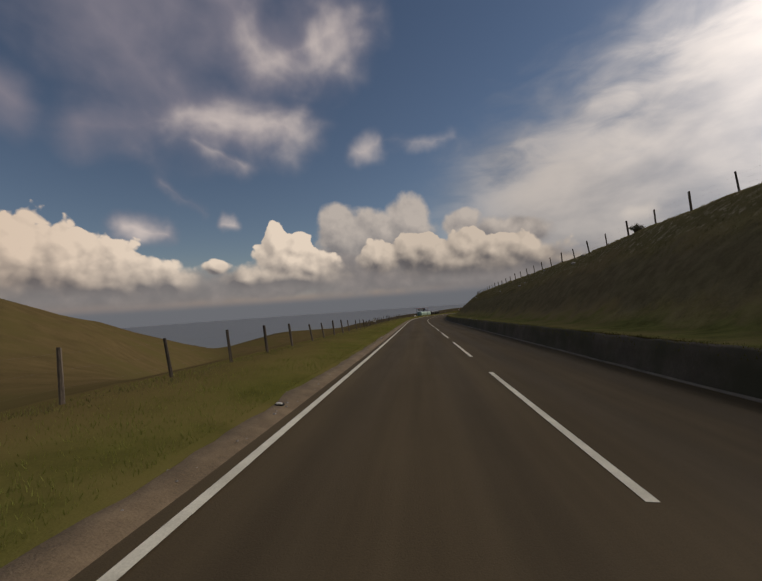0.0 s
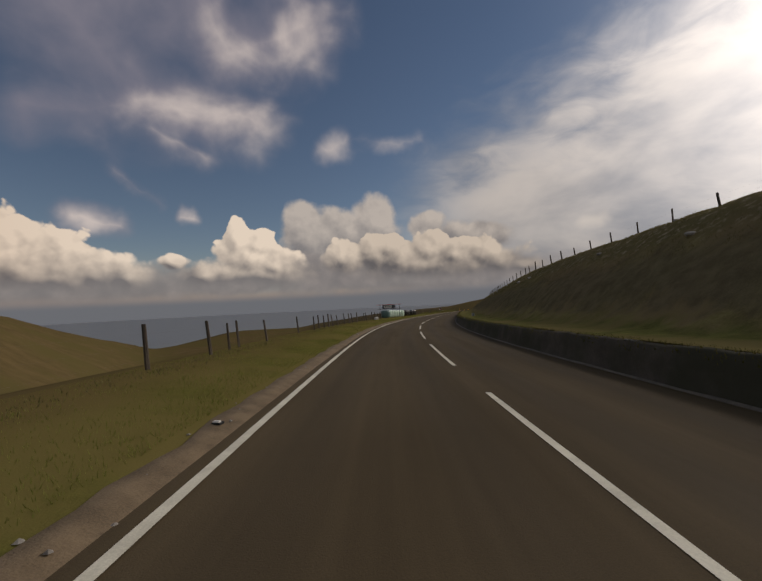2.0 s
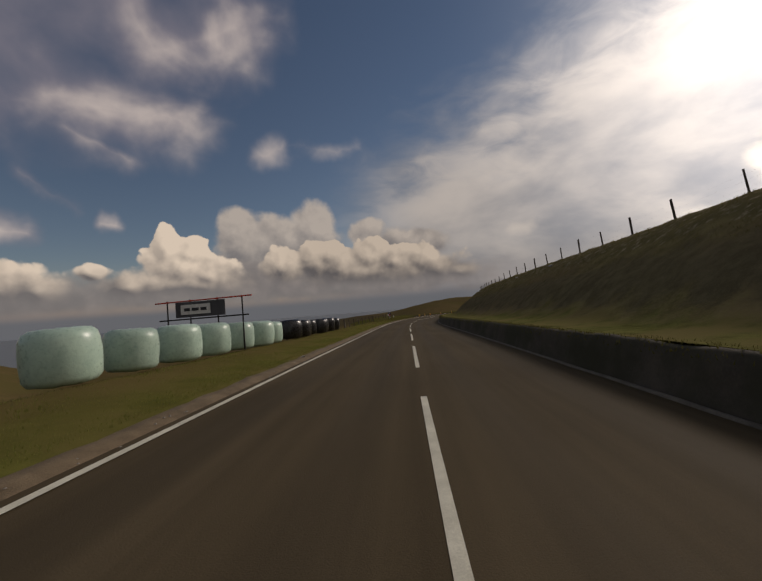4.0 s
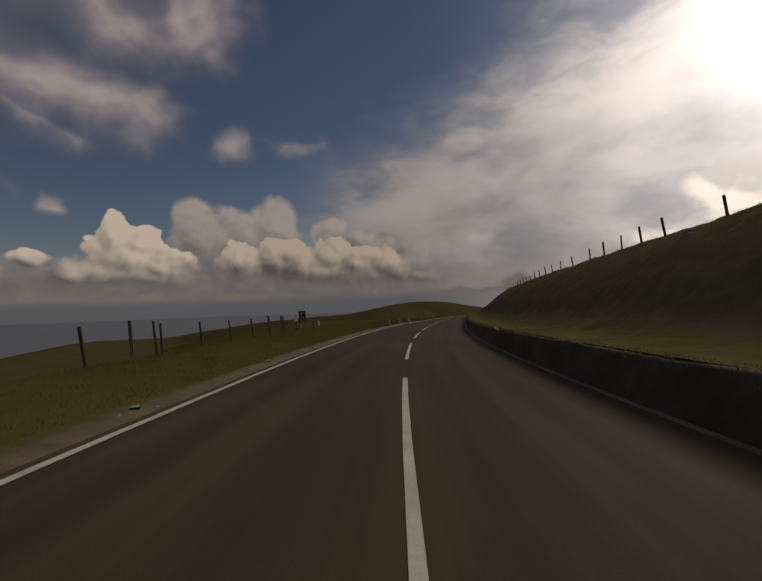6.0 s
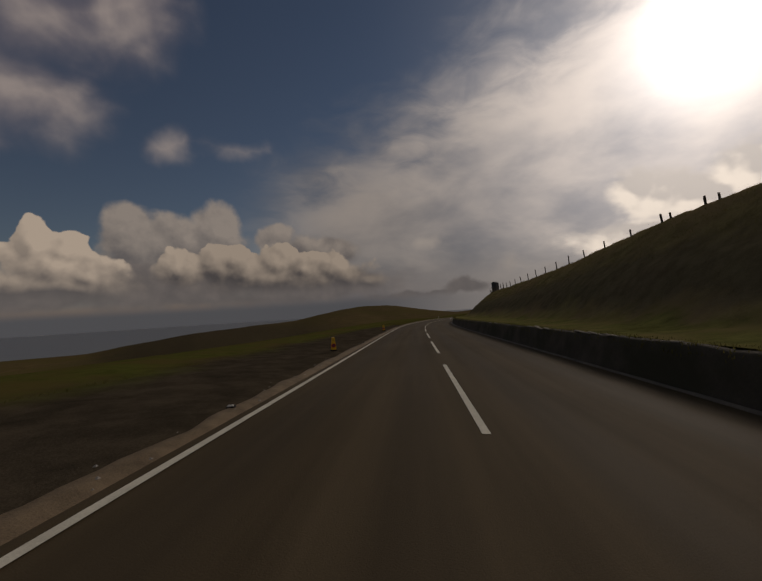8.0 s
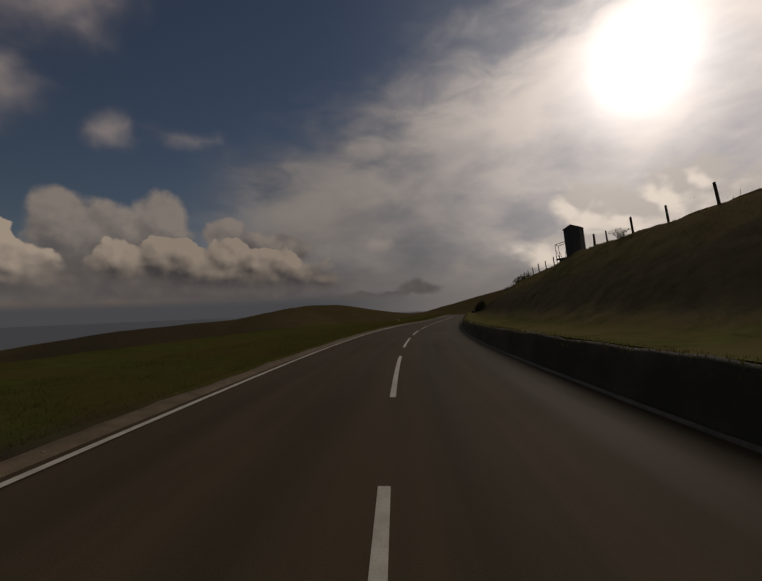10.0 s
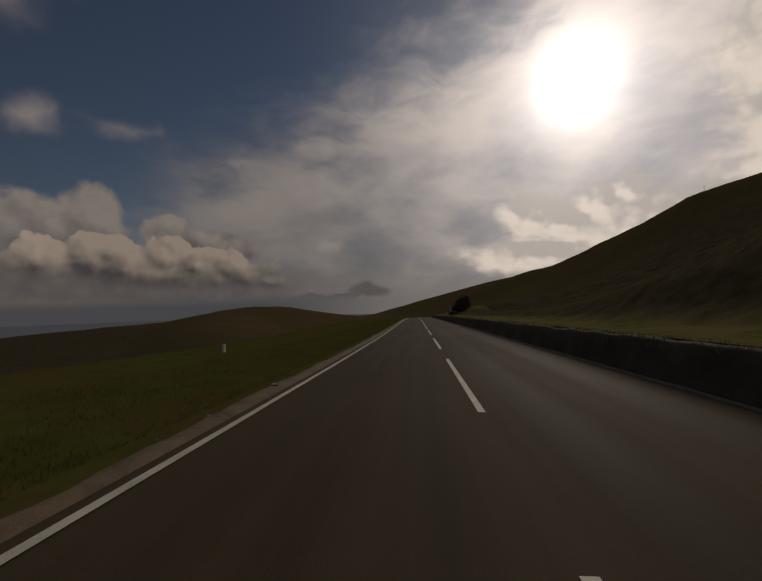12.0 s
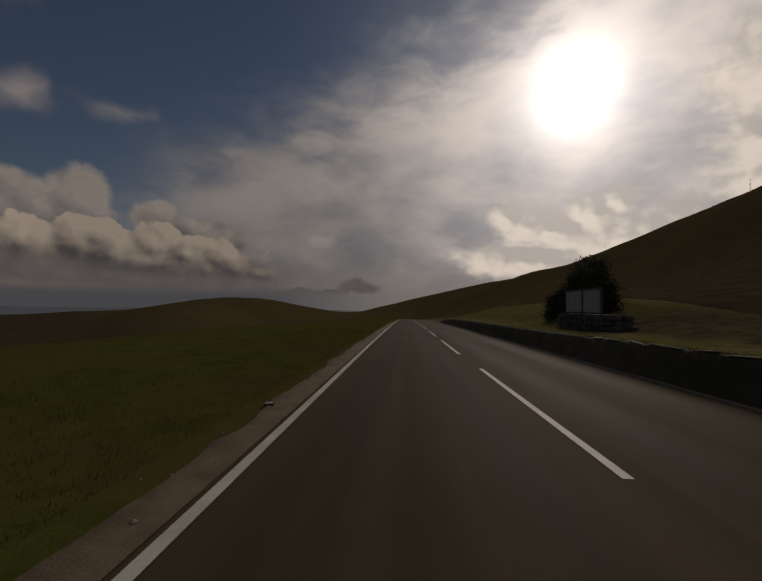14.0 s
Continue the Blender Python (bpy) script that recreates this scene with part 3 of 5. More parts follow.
def rod(bm, a, b, r0, r1=None, sides=8):
    """A round bar from a to b."""
    a, b = Vector(a), Vector(b)
    d = b - a
    m = Matrix.Translation((a + b) / 2) @ d.to_track_quat("Z", "Y").to_matrix().to_4x4()
    return bmesh.ops.create_cone(bm, cap_ends=True, segments=sides, radius1=r0, radius2=r0 if r1 is None else r1, depth=d.length, matrix=m)["verts"]


def wobble(x, y, size, seed=0.0):
    """Smooth noise of about -1 to 1 at world points, with waves of that size."""
    out = np.zeros(np.shape(x))
    for k, (f, a) in enumerate(((1.0, 0.55), (2.3, 0.3), (4.9, 0.15))):
        p, q = x * f / size + seed + k * 3.7, y * f / size - seed + k * 1.9
        out = out + a * (np.sin(6.28 * p + 1.7 * np.sin(4.1 * q)) * np.cos(5.1 * q + 1.3 * np.sin(3.3 * p)))
    return out


def step(v, lo, hi):
    t = np.clip((v - lo) / (hi - lo), 0, 1)
    return t * t * (3 - 2 * t)


# ---- the land ----
def bank_top(s):
    """Height of the bank's crest over the road, by the fence on it."""
    return np.interp(s, [-60, 18, 25, 45, 92, 104, 124, 150, 164, 174, 183, 200, 224, 231, 238, 248, 262, 280, 290, 296, 305, 312, 329, 342, 360, 390, 398, 425, 450, 480, 1500], [5.1, 5.0, 4.76, 4.68, 4.42, 4.2, 4.08, 4.15, 4.24, 4.1, 4.12, 4.38, 4.82, 4.8, 4.42, 4.17, 4.15, 4.5, 4.82, 4.6, 4.65, 4.8, 4.45, 1.9, 1.2, 1.2, 2.3, 2.3, 1.4, 0.6, 0.4])


def ridge(cx, cy, x, y, azs, els, R, z0):
    """A skyline of given elevations round a centre at distance R."""
    a = np.degrees(np.arctan2(x - cx, y - cy))
    r = np.hypot(x - cx, y - cy)
    top = z0 + R * np.tan(np.radians(np.interp(a, azs, els)))
    return a, r, top


AZ_L = [-180, -100, -60, -43.6, -39.8, -35.5, -30.6, -27.5, -24, -19, -12]
EL_L = [-6, 1.5, 3.4, 2.2, 1.2, 0.1, -2.0, -3.1, -4.6, -5.0, -5.0]
AZ_A = [-40, -17, -13, -9, -4, 1.5, 7.5, 14, 21, 24, 28, 32.6, 36, 43, 60]
EL_A = [-5, -4.6, -4.0, -3.3, -2.6, -1.9, -1.5, -1.1, 0.05, 0.42, 0.3, -0.5, -1.05, -1.3, -1.3]
AZ_B = [30, 38, 43, 50, 57, 66, 72, 79, 86, 100, 130, 180]
EL_B = [-1.3, -1.2, -0.15, 1.7, 3.5, 5.0, 7.5, 10.2, 13.0, 15, 13, 8]


AZ_C = [20, 34, 36, 39.5, 42.5, 44, 50, 56, 63, 66, 72, 90]
EL_C = [-3.0, -1.5, -1.3, -0.95, -0.15, 0.18, 1.65, 3.05, 4.25, 4.8, 5.0, 5.0]


def land(x, y):
    """Height of the open land."""
    shape = x.shape
    px, py = x.ravel(), y.ravel()
    s, n = np.empty(len(px)), np.empty(len(px))
    for i in range(0, len(px), 4000):
        d2 = (px[i:i + 4000, None] - CX[None]) ** 2 + (py[i:i + 4000, None] - CY[None]) ** 2
        k = d2.argmin(1)
        s[i:i + 4000] = S[k]
        side = (px[i:i + 4000] - CX[k]) * np.cos(TH[k]) - (py[i:i + 4000] - CY[k]) * np.sin(TH[k])
        n[i:i + 4000] = np.sign(side) * np.sqrt(d2.min(1))
    s, n = s.reshape(shape), n.reshape(shape)
    zc, b = np.interp(s, S, CZ), np.interp(s, S, CB)
    lip = np.interp(s, [150, 195], [8.0, 16.0])
    left = zc + lip * np.sin(b) - 0.16 * np.maximum(-n - lip, 0) - np.interp(s, [150, 195], [0.25, 0.9])
    flat = np.interp(s, [-60, 220, 260, 320, 345, 1500], [0.02, 0.02, 0.07, 0.07, 0.12, 0.12])
    right = zc + bank_top(s) + flat * (n - 10.3) - 0.4
    inside = zc - 0.6 - np.abs(n) * np.abs(np.sin(b))
    near = np.where(n < -lip, left, np.where(n > 10.5, right, inside))
    a, r, top = ridge(54, 202, x, y, AZ_A, EL_A, 1150.0, -4.4)
    a0, r0, top0 = ridge(-2, -3, x, y, AZ_L, EL_L, 850.0, 1.4)
    k = step(a0, -24, -14)
    top = top0 + (top - top0) * k
    r = r0 + (r * 850 / 1150 - r0) * k
    fall = np.where(r < 850, 0, (r - 850) * 0.06)
    far_l = top - fall - 9 * (1 - step(r, 200, 850)) * step(-n, 20, 200) + wobble(x, y, 220) * 1.2
    a2, r2, top2 = ridge(145, 315, x, y, AZ_B, EL_B, 420.0, -6.5)
    far_r = -6.5 + (top2 + 6.5) * np.minimum(r2 / 420.0, 1.0 + (r2 - 420) / 2500.0) + wobble(x, y, 160, 4.0) * 1.5
    right_side = (n > 0)
    far = np.where(right_side, np.where(a2 > 46, far_r, np.where(a2 < 38, top - fall, far_r + (top - fall - far_r) * (46 - a2) / 8)), far_l)
    far = np.where(r < 900, np.maximum(far, -73.0), far)
    w = np.where(right_side, step(n, 14, 300 - 180 * step(s, 325, 365)), np.maximum(step(-n, 25, 420), step(r, 350, 800) * step(-n, 14, 50)))
    a3, r3, top3 = ridge(150, 320, x, y, AZ_C, EL_C, 1300.0, -7.0)
    hill = -45 + (top3 + 45) * step(r3, 420, 1300) - np.maximum(r3 - 1300, 0) * 0.05 + wobble(x, y, 240, 1.0) * 1.5 * step(r3, 600, 1000)
    z = near + (far - near) * w
    z = np.where((a3 > 30) & (a3 < 100) & (r3 > 420), np.maximum(z, hill), z)
    return z + wobble(x, y, 25, 2.0) * 0.12 * step(np.abs(n), 12, 40)


def spaced(lo, hi, a, b, fine, grow):
    """Coordinates that are fine between a and b and widen outward to lo and hi."""
    mid = list(np.arange(a, b + fine, fine))
    up, d = [mid[-1]], fine
    while up[-1] < hi:
        d *= grow
        up.append(up[-1] + d)
    dn, d = [mid[0]], fine
    while dn[-1] > lo:
        d *= grow
        dn.append(dn[-1] - d)
    return np.array(dn[:0:-1] + mid + up[1:])


gx, gy = np.meshgrid(spaced(-2600, 2600, -70, 260, 5.0, 1.09), spaced(-1500, 2800, -60, 460, 5.0, 1.09), indexing="ij")
ground = sheet("ground", np.stack([gx, gy, land(gx, gy)], -1), M_MOOR)
ground.data.flip_normals()
tagged(ground, "brown and green moorland falling to a valley and far hills", "ground", kind="structure")

bm = bmesh.new()
bmesh.ops.create_circle(bm, cap_ends=True, segments=96, radius=4800)
sea = part("water", bm, M_SEA)
sea.location = (0, 0, -76)
tagged(sea, "hazy blue-grey sea beyond the hills", "sea", kind="structure")

# road surface, verge and bank follow the road's line
ss = np.concatenate([np.arange(-50, 480, 2.0), np.arange(480, 1400, 10.0)])
col_n = np.array([-3.45, -2.99, -2.0, -1.0, 0.0, 1.0, 2.0, 3.26, 3.5])
road = sheet("road", on_road(ss[:, None], col_n[None], np.array([-0.02, 0, 0.01, 0.02, 0.03, 0.02, 0.01, 0, -0.02])[None]), M_ASPHALT,
             uv=np.stack(np.broadcast_arrays(col_n[None], ss[:, None]), -1))
road.data.flip_normals()
tagged(road, "two-lane dark grey asphalt mountain road, slightly worn", "road", kind="structure")


def strip(name, n0, n1, s0, s1, up, mat, stepm=2.0, parent=None):
    a = np.linspace(s0, s1, max(2, round((s1 - s0) / stepm)) + 1)
    ob = sheet(name, on_road(a[:, None], np.array([n0, n1])[None], up), mat, parent)
    ob.data.flip_normals()
    return ob


strip("edge_line", -HALF_L - 0.045, -HALF_L + 0.05, -40, 900, 0.014, M_PAINT, parent=road)
kerb_s = np.arange(-40, 424, 0.7)
kerb_n = np.array([3.19, 3.2, 3.235, 3.26, 3.36])
kp = on_road(kerb_s[:, None], kerb_n[None] + 0.02 * wobble(kerb_s, 0 * kerb_s, 4.0, 3.0)[:, None], np.array([-0.02, 0.035, 0.05, 0.04, 0.0])[None] * (0.8 + 0.3 * wobble(kerb_s, 0 * kerb_s, 2.0, 5.0))[:, None])
kerb = sheet("kerb", kp, M_LINE)
kerb.data.flip_normals()
tagged(kerb, "low worn pale edging strip at the foot of the wall", "kerb", kind="structure")
for i in range(-4, 70):
    shift = float(np.interp(9.0 * i + 3, [200, 214, 222, 234, 378, 390, 400], [0, -0.1, -0.07, 0, 0, -0.08, -0.08]))
    strip("dash", shift - 0.046, shift + 0.046, 9.0 * i - 0.1, 9.0 * i + 5.8, 0.034, M_PAINT, parent=road)

# left verge: gravel lip, grass, down to the open slope
sv = np.concatenate([np.arange(-50, 430, 0.8), np.arange(430, 1300, 8.0)])
nv = np.array([-3.25, -3.4, -3.6, -3.8, -4.1, -4.5, -5.0, -5.5, -6.0, -6.5, -7.2, -8.0, -9.0, -10.5, -13.0, -16.0, -19.0, -23.0])
zv = np.array([-0.03, 0.0, 0.03, 0.05, 0.07, 0.08, 0.09, 0.09, 0.08, 0.05, -0.05, -0.2, -0.45, -0.9, -1.9, -3.0, -4.0, -7.0])
zw = np.array([-0.03, 0.0, 0.03, 0.05, 0.07, 0.08, 0.09, 0.1, 0.1, 0.1, 0.1, 0.14, 0.2, 0.15, -0.1, -0.6, -1.6, -4.5])
broad_ = step(sv, 165, 195)[:, None]
P = on_road(sv[:, None], nv[None], zv[None] * (1 - broad_) + zw[None] * broad_)
P[..., 2] += wobble(P[..., 0], P[..., 1], 3.0, 1.0) * 0.05 * step(-nv, 3.4, 4.2)[None]
verge = sheet("verge", P, M_VERGE, uv=np.stack(np.broadcast_arrays(nv[None], sv[:, None]), -1))
verge.data.flip_normals()
tagged(verge, "green mown grass verge along the road edge", "verge", kind="structure")
sg_ = np.arange(-45, 430, 0.3)
outer = -3.52 + 0.09 * step(sg_, 170, 195) + 0.08 * wobble(sg_, 0 * sg_, 2.2, 6.0) + 0.08 * wobble(sg_, 0 * sg_, 7.0, 2.0)
spill = step(sg_, 366, 376)
inner = -3.19 + spill * 0.1
cols = np.stack([outer - 0.12, outer, (outer - 3.19) / 2, inner], -1)
ps = sheet("gravel_edge", on_road(sg_[:, None], cols, np.array([-0.04, 0.045, 0.03, -0.012])[None] + spill[:, None] * np.array([0, 0, 0, 0.02])[None]), M_EARTH)
ps.data.flip_normals()
tagged(ps, "worn brown gravel strip between asphalt and grass", "gravel strip", kind="structure")

# right bank: low dark face, ledge, slope up to the fence
sb = np.concatenate([np.arange(-50, 420, 0.5), np.arange(420, 1300, 8.0)])
top = bank_top(sb)
t_ = np.concatenate([np.linspace(0, 1.0, 26), [1.06, 1.15, 1.35]])
rise_ = np.interp(t_, [0, 0.1, 0.2, 0.26, 0.36, 0.5, 0.65, 0.8, 0.92, 1.0, 1.12, 1.35], [0, 0.008, 0.025, 0.045, 0.15, 0.4, 0.6, 0.8, 0.93, 1.0, 1.0, 0.98])
nb = 3.6 + 6.7 * t_


def bank_relief(x, y):
    """Tussocks and slips on the bank."""
    return wobble(x, y, 4.0, 5.0) * 0.07 + wobble(x, y, 1.1, 8.0) * 0.045


low = 0.72 * (1 - step(sb, 424, 438))[:, None]
zb = low + (top[:, None] - low + 10.3 * np.sin(np.interp(sb, S, CB))[:, None]) * rise_[None]
P = on_road(sb[:, None], nb[None], zb)
P[..., 2] += bank_relief(P[..., 0], P[..., 1]) * step(t_, 0.0, 0.3)[None]
bank = sheet("bank", P, M_BANK, uv=np.stack(np.broadcast_arrays(t_[None], sb[:, None]), -1))
bank.data.flip_normals()
tagged(bank, "steep rough grass bank rising beside the road", "bank", kind="structure")
nf = np.array([3.3, 3.38, 3.44, 3.5, 3.58, 3.75])
zf = np.array([-0.05, 0.12, 0.4, 0.66, 0.71, 0.6])
P = on_road(sb[:, None], nf[None], zf[None] * (0.05 + 0.95 * low / 0.72))
P[..., 2] += wobble(P[..., 0], P[..., 1], 2.2, 7.0) * 0.04 * np.array([0, 0.3, 1, 1, 1, 1])[None]
face = sheet("roadside_wall", P, M_PEAT)
face.data.flip_normals()
tagged(face, "low dark rendered wall at the foot of the bank", "wall", kind="structure")


# ---- fences ----
def post_mesh(h, r, square=False, seed=0):
    bm = bmesh.new()
    rnd = random.Random(seed)
    vs = bmesh.ops.create_cone(bm, cap_ends=True, segments=4 if square else 9, radius1=r * 1.08, radius2=r * 0.92, depth=h + 0.3)["verts"]
    bmesh.ops.translate(bm, vec=(0, 0, (h + 0.3) / 2 - 0.3), verts=vs)
    for v in vs:
        v.co.x += rnd.uniform(-0.006, 0.006)
        v.co.y += rnd.uniform(-0.006, 0.006)
        if v.co.z > h / 2:
            v.co.z += rnd.uniform(-0.025, 0.025)
    me = bpy.data.meshes.new("post")
    bm.to_mesh(me)
    bm.free()
    me.materials.append(M_WOOD)
    return me


rnd = random.Random(3)
POSTS = {h: [post_mesh(h + 0.04 * k, 0.036 + 0.004 * k, k == 2, k) for k in range(4)] for h in (0.68, 0.8, 0.85, 0.95)}


def fence(label, places, tall, lean=0.0):
    """Posts at places (world points), with wires from post to post."""
    f = thing("fence", Matrix.Translation(places[0]), label, "fence")
    base = Vector(places[0])
    for p in places:
        o = new("post", rnd.choice(POSTS[tall]))
        o.parent = f
        k = int(((CX - p[0]) ** 2 + (CY - p[1]) ** 2).argmin())
        o.matrix_basis = Matrix.Translation(Vector(p) - base) @ pose(0, 0, 0, rnd.uniform(-3, 3), lean + rnd.uniform(-3, 3), -math.degrees(TH[k]))
    for h in (0.3 * tall, 0.62 * tall, 0.92 * tall):
        bm = bmesh.new()
        for a, c in zip(places, places[1:]):
            a, c = Vector(a) - base + Vector((0, 0, h)), Vector(c) - base + Vector((0, 0, h))
            mid = (a + c) / 2 - Vector((0, 0, 0.015))
            rod(bm, a, mid, 0.0006, sides=3)
            rod(bm, mid, c, 0.0006, sides=3)
        part("wire", bm, M_WIRE, f)
    return f


def left_fence_n(s):
    return np.interp(s, [-60, 60, 100, 130, 148, 160, 190], [-6.55, -6.55, -6.55, -8.4, -7.8, -7.3, -7.3])


def crest(s, n=10.3):
    p = on_road(s, n, 0.0)
    p[2] = np.interp(s, S, CZ) + bank_top(s) - 0.02
    return p


L_ = "weathered grey timber post and wire fence along the grass verge"
SOUTH = [-2.5, 0.0, 2.4, 4.9, 7.5, 10.2, 12.9, 15.8, 18.3, 21.0, 23.5, 26.2, 29.65, 32.05, 34.6]
MIDDLE = [46.0, 48.2, 51.0, 53.9, 56.8, 61.8, 64.8, 66.1, 66.8, 69.6, 74.5, 78.0, 79.3, 80.5, 82.1, 83.3, 85.0, 87.6, 89.4, 90.5, 92.8, 96.4, 97.3, 101.0, 103.5, 105.9, 108.0]
NORTH = [131.5, 134.2, 136.9, 139.6, 142.3, 145.0, 147.7, 149.8, 155.6, 158.0, 158.15, 160.9, 163.7, 166.0, 168.75, 170.25, 171.2, 171.42, 173.6, 175.7, 177.8, 179.6, 181.3, 181.55]
for places, tall, lean, lab in ((SOUTH, 0.8, -6.0, L_), (MIDDLE, 0.85, -6.0, L_), (NORTH, 0.95, -5.5, "weathered grey timber post and wire fence behind the bales and lay-by")):
    fence(lab, [on_road(s, left_fence_n(s) + rnd.uniform(-0.04, 0.04), float(np.interp(-left_fence_n(s), -nv, zv)) - 0.02) for s in places], tall, lean=lean)
R_ = "leaning weathered post and wire fence on the bank crest"


def sunk(s):
    """How far the fence stands below the edge of the crest, behind it."""
    return float(np.interp(s, [40, 52, 80, 92, 150, 160, 166, 178, 215, 222, 231, 238, 250, 283, 288], [0, 0.24, 0.24, 0, 0, 0.3, 0.26, 0.05, 0.1, 0.45, 0.45, 0.2, 0.05, 0.05, 0.15]))


EAST = ([20.0 + 2.52 * k for k in range(-14, 30)] + [95.0, 97.8, 100.7, 103.7, 106.8, 110.0, 113.5, 117.2, 120.4, 123.7] + [126.6 + 2.75 * k for k in range(13)]
        + [162.2, 165.0, 167.6, 170.4, 173.7, 177.2, 179.1, 181.1, 183.3, 185.5, 188.9, 192.0] + [194.7 + 2.7 * k for k in range(12)]
        + [226.6, 227.3, 229.3, 229.9, 232.5, 235.3, 238.1, 240.8, 243.4, 246.2, 249.0, 251.9, 255.0, 258.0, 261.0] + [263.7 + 2.75 * k for k in range(9)])
fence(R_, [crest(s) - np.array([0, 0, sunk(s)]) for s in EAST], 0.68, lean=-5.0)
fence(R_, [crest(s) for s in (289.9, 291.0)], 0.68, lean=-5.0)
fence(R_, [crest(s) for s in (296.0, 298.7, 301.7, 304.6, 307.6, 310.4, 313.2, 316.0, 318.8, 321.6, 324.4, 327.2, 330.0)], 0.68, lean=-5.0)


def loose_post(s, n, h, mat, label, r=0.045, plate=None):
    t = thing("marker_post", Matrix.Translation(on_road(s, n, 0.03)) @ pose(0, 0, 0, 0, 0, road_turn(s)), label, "marker post", "markers on the verge")
    bm = bmesh.new()
    box(bm, 0, 0, h / 2 - 0.1, r * 2, r * 2, h + 0.2, bevel=0.008)
    part("post", bm, mat, t)
    if plate:
        bm = bmesh.new()
        box(bm, 0, -r - 0.012, h - plate[1] / 2, plate[0], 0.015, plate[1], bevel=0.004)
        part("reflector_plate", bm, M_WHITE, t, "white reflective plate")


loose_post(183.3, -7.3, 0.92, M_WOOD, "timber post with a white plate on the grass verge", plate=(0.2, 0.36))
loose_post(184.9, -7.35, 0.92, M_WOOD, "plain weathered timber post beside the parking sign", 0.035)
loose_post(186.4, -7.3, 0.74, M_WOOD, "plain short weathered timber post on the grass verge", 0.035)
loose_post(187.6, -7.3, 0.52, M_WOOD, "short dark timber post with a broad white plate", 0.03, plate=(0.11, 0.36))
loose_post(333.0, -7.9, 0.4, M_WHITE, "short white marker post on the grass slope", 0.045)

# braced rail barrier in the line of the fence
t = thing("timber_barrier", Matrix.Translation(on_road(40, -6.55, 0.0)), "weathered timber rail barrier with slanting braces in the fence line", "barrier")
o = Vector(on_road(40, -6.55, 0.0))


def timber(name, s0, z0, s1, z1, n0, n1, w, d_):
    a, c = Vector(on_road(s0, n0, z0)) - o, Vector(on_road(s1, n1, z1)) - o
    bm = bmesh.new()
    d = c - a
    box(bm, 0, 0, 0, w, d_, d.length, bevel=0.008)
    bmesh.ops.transform(bm, matrix=Matrix.Translation((a + c) / 2) @ d.to_track_quat("Z", "Y").to_matrix().to_4x4(), verts=bm.verts)
    part(name, bm, M_WOOD, t)


for s0, h0, w0 in ((36.2, 0.64, 0.05), (37.2, 0.68, 0.045), (38.7, 0.66, 0.05), (39.05, 0.68, 0.065), (40.0, 0.74, 0.07)):
    timber("post", s0, -0.25, s0, h0, -6.55, -6.65, w0, w0)
for s0, z0, s1, z1, n0, n1 in ((36.15, 0.5, 38.7, 0.52, -6.6, -6.6), (38.7, 0.52, 44.25, 0.6, -6.6, -6.6)):
    timber("rail", s0, z0, s1, z1, n0, n1, 0.04, 0.045)
for s0, z0, s1, z1, n0, n1 in ((36.25, 0.32, 37.25, 0.06, -6.6, -6.55), (37.7, 0.08, 38.6, 0.5, -6.55, -6.55), (44.35, 0.36, 44.85, 0.12, -6.52, -6.36), (44.2, 0.3, 43.55, -0.08, -6.52, -6.25)):
    timber("brace", s0, z0, s1, z1, n0, n1, 0.045, 0.06)


def lettering(text, size, mat, parent, m, name="lettering"):
    """Built-in letters as a thin mesh, standing in the x-z plane, facing -y."""
    cu = bpy.data.curves.new(name, "FONT")
    cu.body, cu.size, cu.extrude, cu.align_x, cu.align_y = text, size, 0.002, "CENTER", "CENTER"
    tmp = bpy.data.objects.new(name, cu)
    me = bpy.data.meshes.new_from_object(tmp)
    bpy.data.objects.remove(tmp)
    me.materials.clear()
    me.materials.append(mat)
    o = new(name, me)
    o.parent = parent
    o.matrix_basis = m @ pose(0, 0, 0, 90, 0, 0)
    return o


def bars(parent, rows, y, mat, name="text_bar"):
    for x, z, w, h in rows:
        bm = bmesh.new()
        box(bm, x, y, z, w, 0.004, h)
        part(name, bm, mat, parent)


def disc(bm, x, y, z, r, depth=0.006, seg=24, inner=0.0):
    """A thin disc or ring facing -y."""
    if inner:
        rings = [[bm.verts.new((x + q * math.cos(6.28319 * k / seg), yy, z + q * math.sin(6.28319 * k / seg))) for k in range(seg)]
                 for q, yy in ((inner, y), (inner, y - depth), (r, y - depth), (r, y))]
        for a, c in zip(rings, rings[1:]):
            for k in range(seg):
                bm.faces.new((a[k], a[(k + 1) % seg], c[(k + 1) % seg], c[k]))
        return
    bmesh.ops.create_cone(bm, cap_ends=True, segments=seg, radius1=r, radius2=r, depth=depth, matrix=Matrix.Translation((x, y - depth / 2, z)) @ Matrix.Rotation(radians(90), 4, "X"))


# white notice on its post
t = thing("notice_sign", Matrix.Translation(on_road(44.3, -6.52, -0.26)) @ pose(0, 0, 0, 0, -5, road_turn(44) + 12), "white notice board with two round symbols on a timber post", "sign")
bm = bmesh.new()
box(bm, 0, 0, 0.47, 0.062, 0.062, 1.4, bevel=0.01)
part("post", bm, M_WOOD, t)
bm = bmesh.new()
box(bm, 0, -0.05, 0.86, 0.27, 0.015, 0.345, bevel=0.004)
panel = part("panel", bm, M_WHITE, t)
